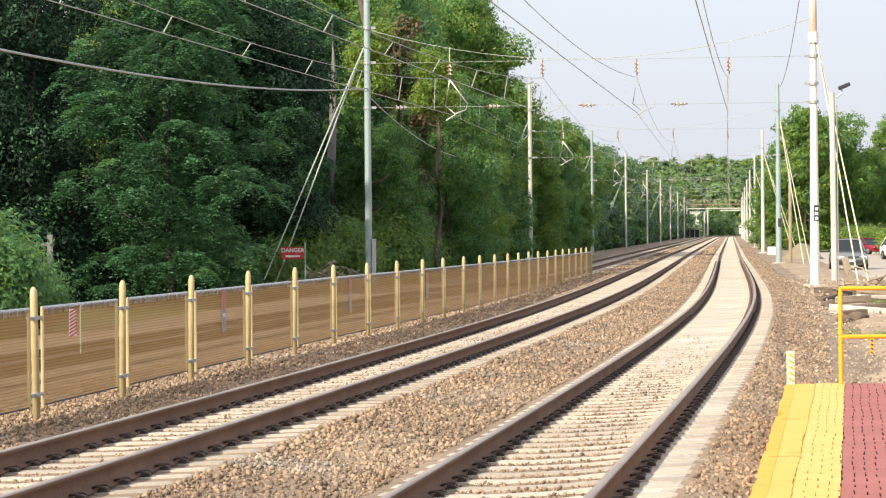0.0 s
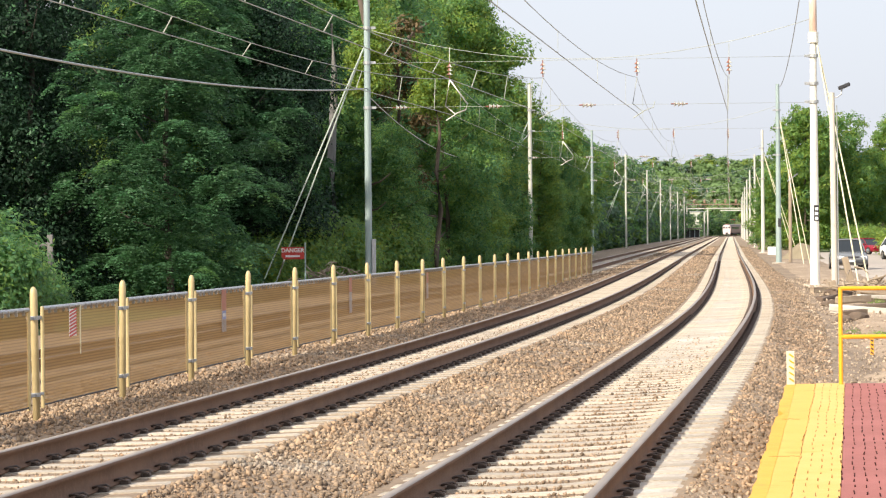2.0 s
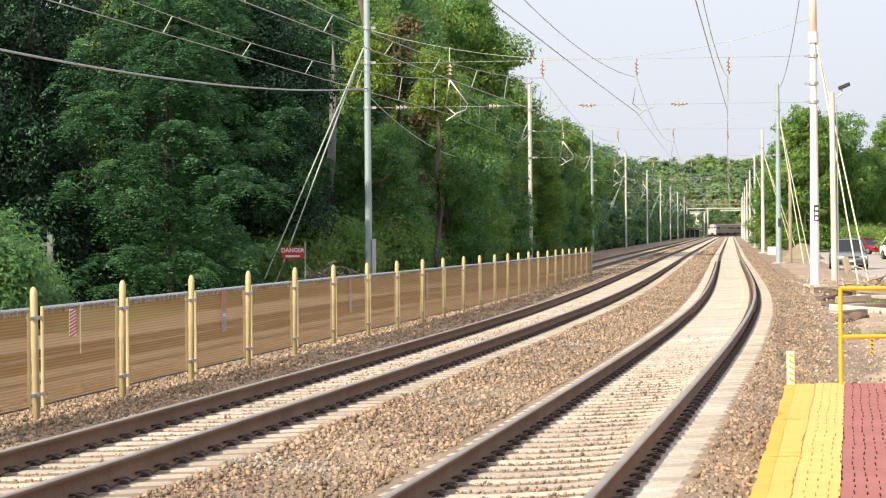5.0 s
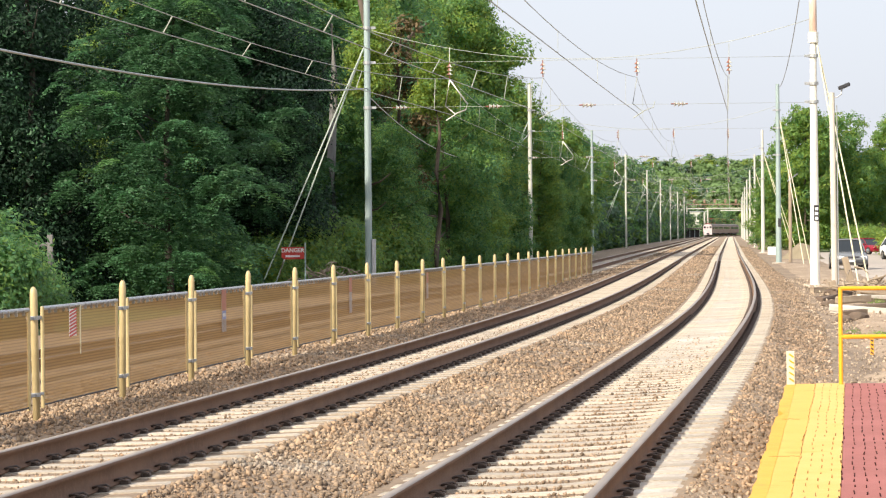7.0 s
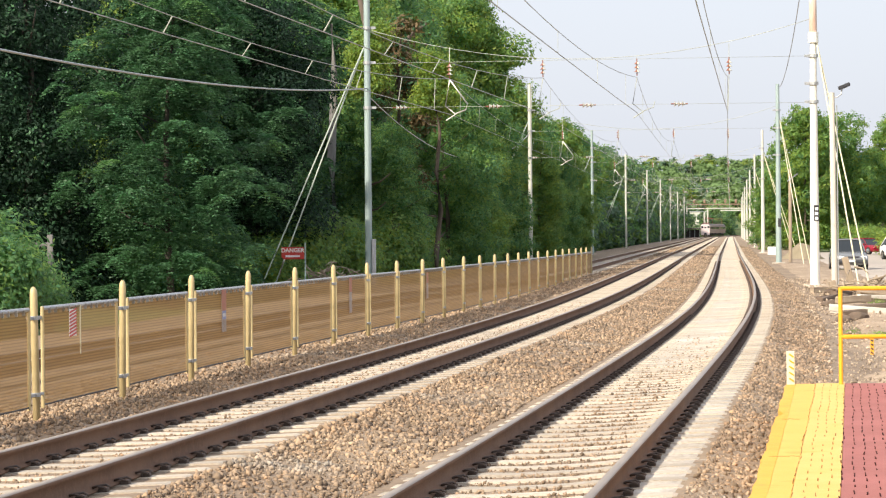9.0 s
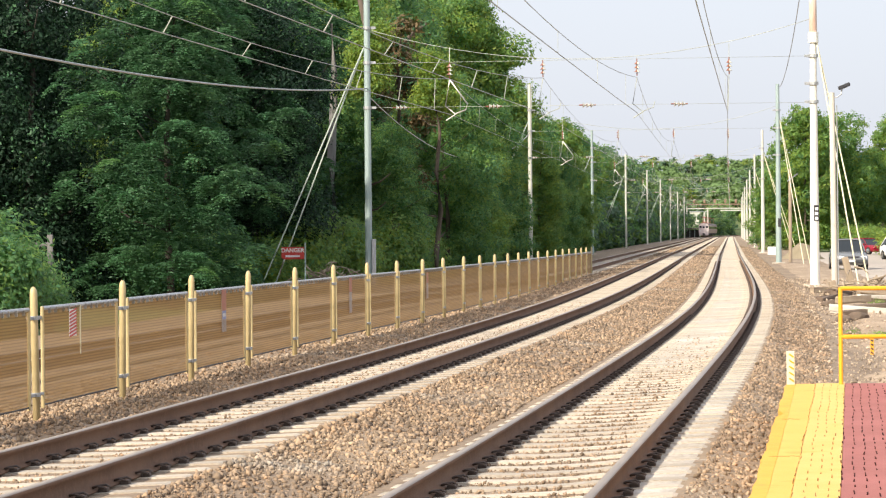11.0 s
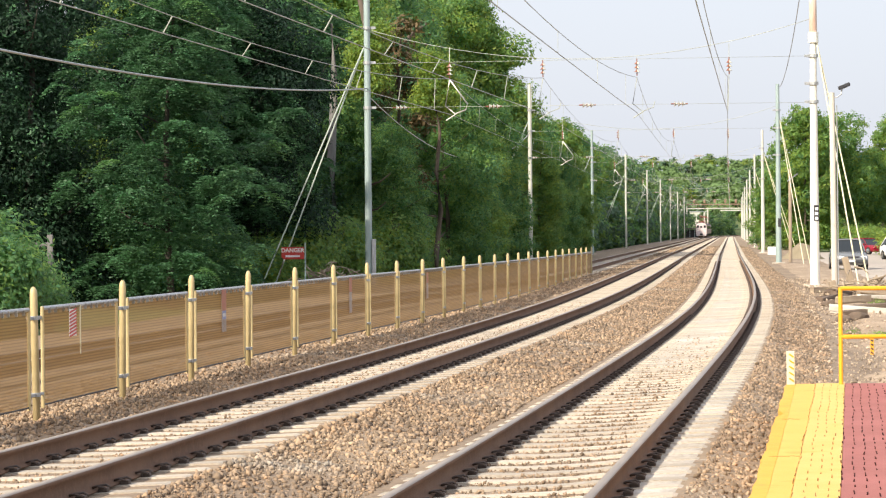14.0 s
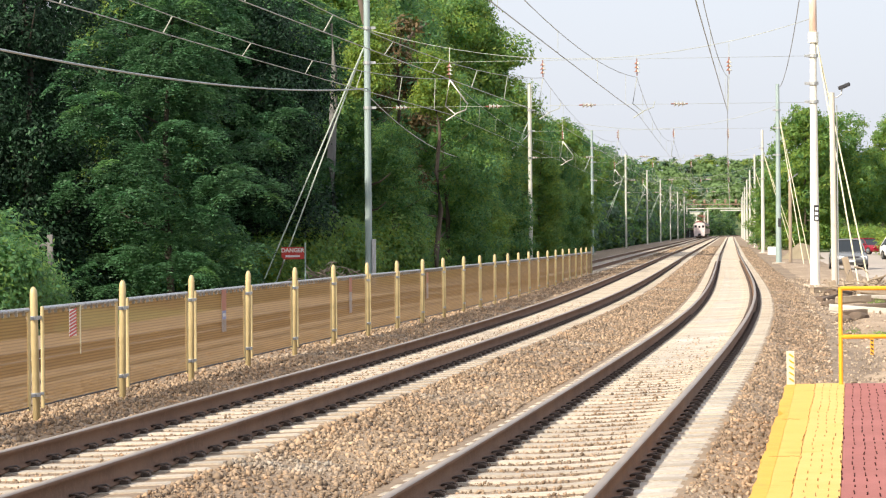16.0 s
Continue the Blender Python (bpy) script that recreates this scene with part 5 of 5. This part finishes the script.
def build_gantry():
    y = 905.0
    t = tagged(empty("signal_gantry"), "distant cream lattice signal bridge across the tracks", "signal bridge")
    x0, x1 = near_x(y) - 16.9, near_x(y) + 2.9
    for x, h in ((x0, 10.5), (x1, 10.5), (x1 - 0.8, 8.5), (x0 + 7.2, 9.3), (x0 + 6.0, 8.2)):
        part("post", box(bmesh.new(), x, y, h / 2 - 0.4, 0.42, 0.42, h + 0.8), "pole_cream", t)
    for z, m2 in ((10.9, "bridge_rust"), (9.5, "pole_cream")):
        part("chord", box(bmesh.new(), (x0 + x1) / 2, y, z, x1 - x0, 0.5, 0.32), m2, t)
    for i in range(14):
        a = x0 + (x1 - x0) * i / 14
        part("lattice", rod(bmesh.new(), (a, y, 9.5 if i % 2 else 10.9), (a + (x1 - x0) / 14, y, 10.9 if i % 2 else 9.5), 0.07, n=5), "bridge_rust", t)
    part("lower_chord", box(bmesh.new(), x1 - 4.2, y, 8.8, 8.0, 0.4, 0.4), "pole_cream", t)
    for i in range(5):
        part("signal_head", box(bmesh.new(), x0 + 2.5 + i * 3.6, y - 0.3, 12.0, 0.7, 0.4, 1.3, 0.1), "bridge_rust", t)
    # low station shelter and overpass parapet in the distance
    t = tagged(empty("platform_shelter", Matrix.Translation((80.5, 860.0, -0.6))), "small dark platform shelter far down the line", "shelter")
    part("roof", box(bmesh.new(), 1.5, 0, 3.2, 6.0, 3.0, 0.3, 0.05), "train_roof", t)
    for k in range(4):
        part("post", box(bmesh.new(), -1 + k * 1.6, 0, 1.6, 0.2, 0.2, 3.2), "pole_green", t)
    part("wall", box(bmesh.new(), 1.6, 1.2, 1.4, 4.6, 0.2, 2.7), "black", t)
    t = tagged(empty("building", Matrix.Translation((109.0, 1118.0, -0.7))), "white flat-roofed building far beyond the signal bridge", "building")
    part("wall", box(bmesh.new(), 0, 0, 5.3, 6.4, 6.0, 10.6), "pole_cream", t)
    part("roof", box(bmesh.new(), 0, 0, 10.75, 6.9, 6.6, 0.3), "galvanised", t)
    for k in range(3):
        part("window", box(bmesh.new(), -2 + k * 2.0, -3.02, 8.0, 1.2, 0.1, 1.2), "glass_dark", t)


# ---- cars ----
def build_car(name, m, paint, label, suv=True):
    """A parked car, its nose towards -y."""
    t = tagged(empty(name, m), label, "car", "parked cars")
    W, H = 0.93, (1.72 if suv else 1.46)
    belt = H * 0.6
    secs = [(-2.25, 0.42, 0.62, 0.8), (-2.18, 0.3, 0.78, 0.88), (-1.9, 0.24, belt - 0.14, W), (-1.05, 0.24, belt - 0.02, W), (0.2, 0.24, belt + 0.02, W), (1.6, 0.24, belt + 0.03, W), (2.1, 0.28, belt, 0.9), (2.22, 0.4, belt - 0.15, 0.84)]
    bm = bmesh.new()
    rings = []
    for y, z0, z1, w in secs:
        rings.append([bm.verts.new((x * w, y, z)) for x, z in ((-0.92, z0), (0.92, z0), (1.0, z0 + 0.15), (1.0, z1 - 0.2), (0.9, z1), (-0.9, z1), (-1.0, z1 - 0.2), (-1.0, z0 + 0.15))])
    for a, b in zip(rings, rings[1:]):
        for k in range(8):
            bm.faces.new((a[k], a[(k + 1) % 8], b[(k + 1) % 8], b[k])).smooth = True
    bm.faces.new(rings[0][::-1])
    bm.faces.new(rings[-1])
    bmesh.ops.recalc_face_normals(bm, faces=bm.faces)
    body = part("body", bm, paint, t)
    bm = bmesh.new()
    gl = [(-1.05, belt - 0.05, 0.84), (-0.3, H - 0.06, 0.66), (1.3, H - 0.05, 0.66), (2.0, belt, 0.8)]
    rg = [[bm.verts.new((s * w, y, z)) for s in (-1, 1)] for y, z, w in gl]
    lo = [[bm.verts.new((s * 0.86, y, belt - 0.05)) for s in (-1, 1)] for y in (-1.05, -0.3, 1.3, 2.0)]
    for i in range(3):
        bm.faces.new((rg[i][0], rg[i][1], rg[i + 1][1], rg[i + 1][0]))
        for s in (0, 1):
            f = [lo[i][s], lo[i + 1][s], rg[i + 1][s], rg[i][s]]
            bm.faces.new(f if s else f[::-1])
    bmesh.ops.recalc_face_normals(bm, faces=bm.faces)
    part("windows", bm, "glass_dark", t, "dark car glass")
    part("roof", box(bmesh.new(), 0, 0.5, H - 0.02, 1.3, 1.68, 0.08, 0.03), paint, t)
    for s in (-1, 1):
        part("pillar", rod(bmesh.new(), (s * 0.85, -1.05, belt), (s * 0.66, -0.3, H - 0.03), 0.035, n=6), paint, t)
        part("pillar", rod(bmesh.new(), (s * 0.66, 1.3, H - 0.03), (s * 0.82, 2.02, belt), 0.035, n=6), paint, t)
        part("pillar", rod(bmesh.new(), (s * 0.84, 0.5, belt), (s * 0.67, 0.55, H - 0.03), 0.04, n=6), paint, t)
    for s in (-1, 1):
        part("headlight", box(bmesh.new(), s * 0.66, -2.14, belt - 0.34, 0.36, 0.14, 0.17, 0.04), "lamp_glass", body, "clear headlight")
        part("mirror", box(bmesh.new(), s * 1.02, -0.85, belt + 0.05, 0.18, 0.12, 0.15, 0.03), paint, body)
        for y in (-1.42, 1.4):
            bm = bmesh.new()
            rod(bm, (s * 0.72, y, 0.34), (s * 0.95, y, 0.34), 0.34, n=20)
            w = part("wheel", bm, "rubber", t)
            part("rim", rod(bmesh.new(), (s * 0.94, y, 0.34), (s * 0.965, y, 0.34), 0.21, n=16), "chrome", w)
    part("grille", box(bmesh.new(), 0, -2.2, belt - 0.38, 0.8, 0.08, 0.2, 0.03), "black", body)
    part("bumper", box(bmesh.new(), 0, -2.2, 0.42, 1.66, 0.16, 0.16, 0.05), "black" if suv else paint, body)
    part("plate", box(bmesh.new(), 0, -2.29, 0.5, 0.34, 0.01, 0.13), "sign_white", body)
    return t


def build_cars():
    z = -0.46
    build_car("car", Matrix.Translation((23.2, 150, z)) @ Matrix.Rotation(radians(-3), 4, "Z"), "car_grey", "grey sport utility vehicle parked facing the line")
    build_car("car", Matrix.Translation((38.6, 238, z)) @ Matrix.Rotation(radians(25), 4, "Z"), "car_red", "dark red saloon car in the car park", False)
    build_car("car", Matrix.Translation((34.3, 196, z)) @ Matrix.Rotation(radians(12), 4, "Z"), "car_white", "white car at the edge of the car park")


# ---- train ----
def third_x(y):
    return near_x(y) + third_off(y)


def build_railcar(label, cab):
    """A railcar with its nose towards -y, 25.6 m long, wheels on z = 0."""
    t = tagged(empty("railcar"), label, "train", "train cars")
    hl = 12.8
    sec = [(-1.5, 1.0), (-1.54, 2.2), (-1.5, 3.45), (-1.3, 3.85), (-0.8, 4.08), (0, 4.16), (0.8, 4.08), (1.3, 3.85), (1.5, 3.45), (1.54, 2.2), (1.5, 1.0)]
    bm = bmesh.new()
    ys = ((-hl, 0.93, 0.06), (-hl + 0.25, 0.985, 0.02), (-hl + 0.7, 1, 0), (hl - 0.7, 1, 0), (hl - 0.2, 0.985, 0.02), (hl, 0.95, 0.05))
    rings = [[bm.verts.new((x * k, y, z - dz * (z - 1.0))) for x, z in sec] for y, k, dz in ys]
    for a, b in zip(rings, rings[1:]):
        for i in range(len(sec)):
            j = (i + 1) % len(sec)
            f = bm.faces.new((a[i], b[i], b[j], a[j]))
            f.material_index = 1 if 2 <= i <= 7 else 0
    bm.faces.new(rings[0]).material_index = 2 if cab else 0
    bm.faces.new(rings[-1][::-1])
    bmesh.ops.recalc_face_normals(bm, faces=bm.faces)
    body = part("body", bm, ["train_steel", "train_roof", "train_white"], t)
    for s in (-1, 1):
        for i in range(11):
            part("window", box(bmesh.new(), s * 1.535, -9.6 + i * 1.92, 2.75, 0.03, 1.4, 0.75), "glass_dark", body)
    for y in (-8.6, 8.6):
        bm = bmesh.new()
        box(bm, 0, y, 0.62, 2.2, 2.9, 0.35, 0.04)
        tr = part("truck", bm, "black", t)
        for yy in (-1.25, 1.25):
            for s in (-1, 1):
                part("wheel", rod(bmesh.new(), (s * 0.69, y + yy, 0.45), (s * 0.82, y + yy, 0.45), 0.45, n=16), "rail_steel", tr)
    part("underframe", box(bmesh.new(), 0, 0, 0.85, 2.6, 12.0, 0.55, 0.05), "black", t)
    if cab:
        y = -hl - 0.02
        for x in (-0.95, 0.95):
            part("windscreen", box(bmesh.new(), x, y, 2.95, 0.62, 0.05, 0.62, 0.02), "glass_dark", body)
            part("headlight", box(bmesh.new(), x, y, 1.75, 0.3, 0.06, 0.2, 0.02), "lamp_glass", body)
        d = part("end_door", box(bmesh.new(), 0, y, 2.1, 0.78, 0.06, 2.05, 0.02), "train_white", body)
        part("door_window", box(bmesh.new(), 0, y - 0.035, 2.85, 0.5, 0.02, 0.5), "glass_dark", d)
        part("pilot", box(bmesh.new(), 0, y + 0.1, 0.72, 2.7, 0.3, 0.6, 0.08), "train_white", body)
        part("coupler", box(bmesh.new(), 0, y - 0.3, 0.85, 0.75, 0.7, 0.5, 0.1), "black", body)
        part("roof_band", box(bmesh.new(), 0, y + 0.5, 4.2, 1.5, 0.7, 0.16, 0.05), "train_red", body)
    bm = bmesh.new()
    for s in (-1, 1):
        tube(bm, [(s * 0.7, 5.0, 4.15), (s * 0.6, 6.4, 4.9), (s * 0.7, 5.2, 5.9)], 0.03, 5)
    rod(bm, (-0.9, 5.2, 5.92), (0.9, 5.2, 5.92), 0.04, n=5)
    part("pantograph", bm, "train_red", body)
    return t


def car_pose(y_front, i):
    """Where car i of the train stands when the nose is at y_front."""
    def along(y, d):
        while d > 0:
            st = min(d, 2.0)
            k = (third_x(y + 1) - third_x(y - 1)) / 2
            y += st / math.sqrt(1 + k * k)
            d -= st
        return y
    ya = along(y_front, 26.2 * i + 4.2)
    yb = along(ya, 17.2)
    a, b = Vector((third_x(ya), ya, 0)), Vector((third_x(yb), yb, 0))
    d = (b - a).normalized()
    return Matrix.Translation((a + b) / 2) @ Matrix.Rotation(-math.atan2(d.x, d.y), 4, "Z")


TRAIN = []


def build_train():
    first = build_railcar("white-fronted steel commuter railcar coming down the line", True)
    TRAIN.append(first)
    mid = build_railcar("brownish steel commuter railcar in the moving train", False)
    TRAIN.append(mid)
    for k in range(3):
        TRAIN.append(copy_thing(mid, Matrix.Identity(4)))


def motions():
    for i, car in enumerate(TRAIN):
        walk(car, [(t, car_pose(1005 - 21.0 * t, i)) for t in range(0, 17)])
    # the nearest trees sway a little in the breeze
    for k, tree in enumerate(NEAR_TREES):
        m, rows = tree.matrix_basis.copy(), []
        for i in range(17):
            a = 0.22 * math.sin(i * 1.7 + k * 1.3) + 0.1 * math.sin(i * 2.9 + k)
            b = 0.16 * math.sin(i * 1.3 + k * 2.1)
            rows.append((i, m @ pose(0, 0, 0, b, a, 0)))
        walk(tree, rows)


build_ground()
build_hill()
build_tracks()
build_fence()
build_poles()
build_pole_fittings()
build_gantry()
build_platform()
build_platform_dots()
build_railing()
build_signs()
build_markers()
build_lamp_post()
build_debris()
build_cars()
build_train()
build_far_woods()
build_trees()
build_stones()
motions()
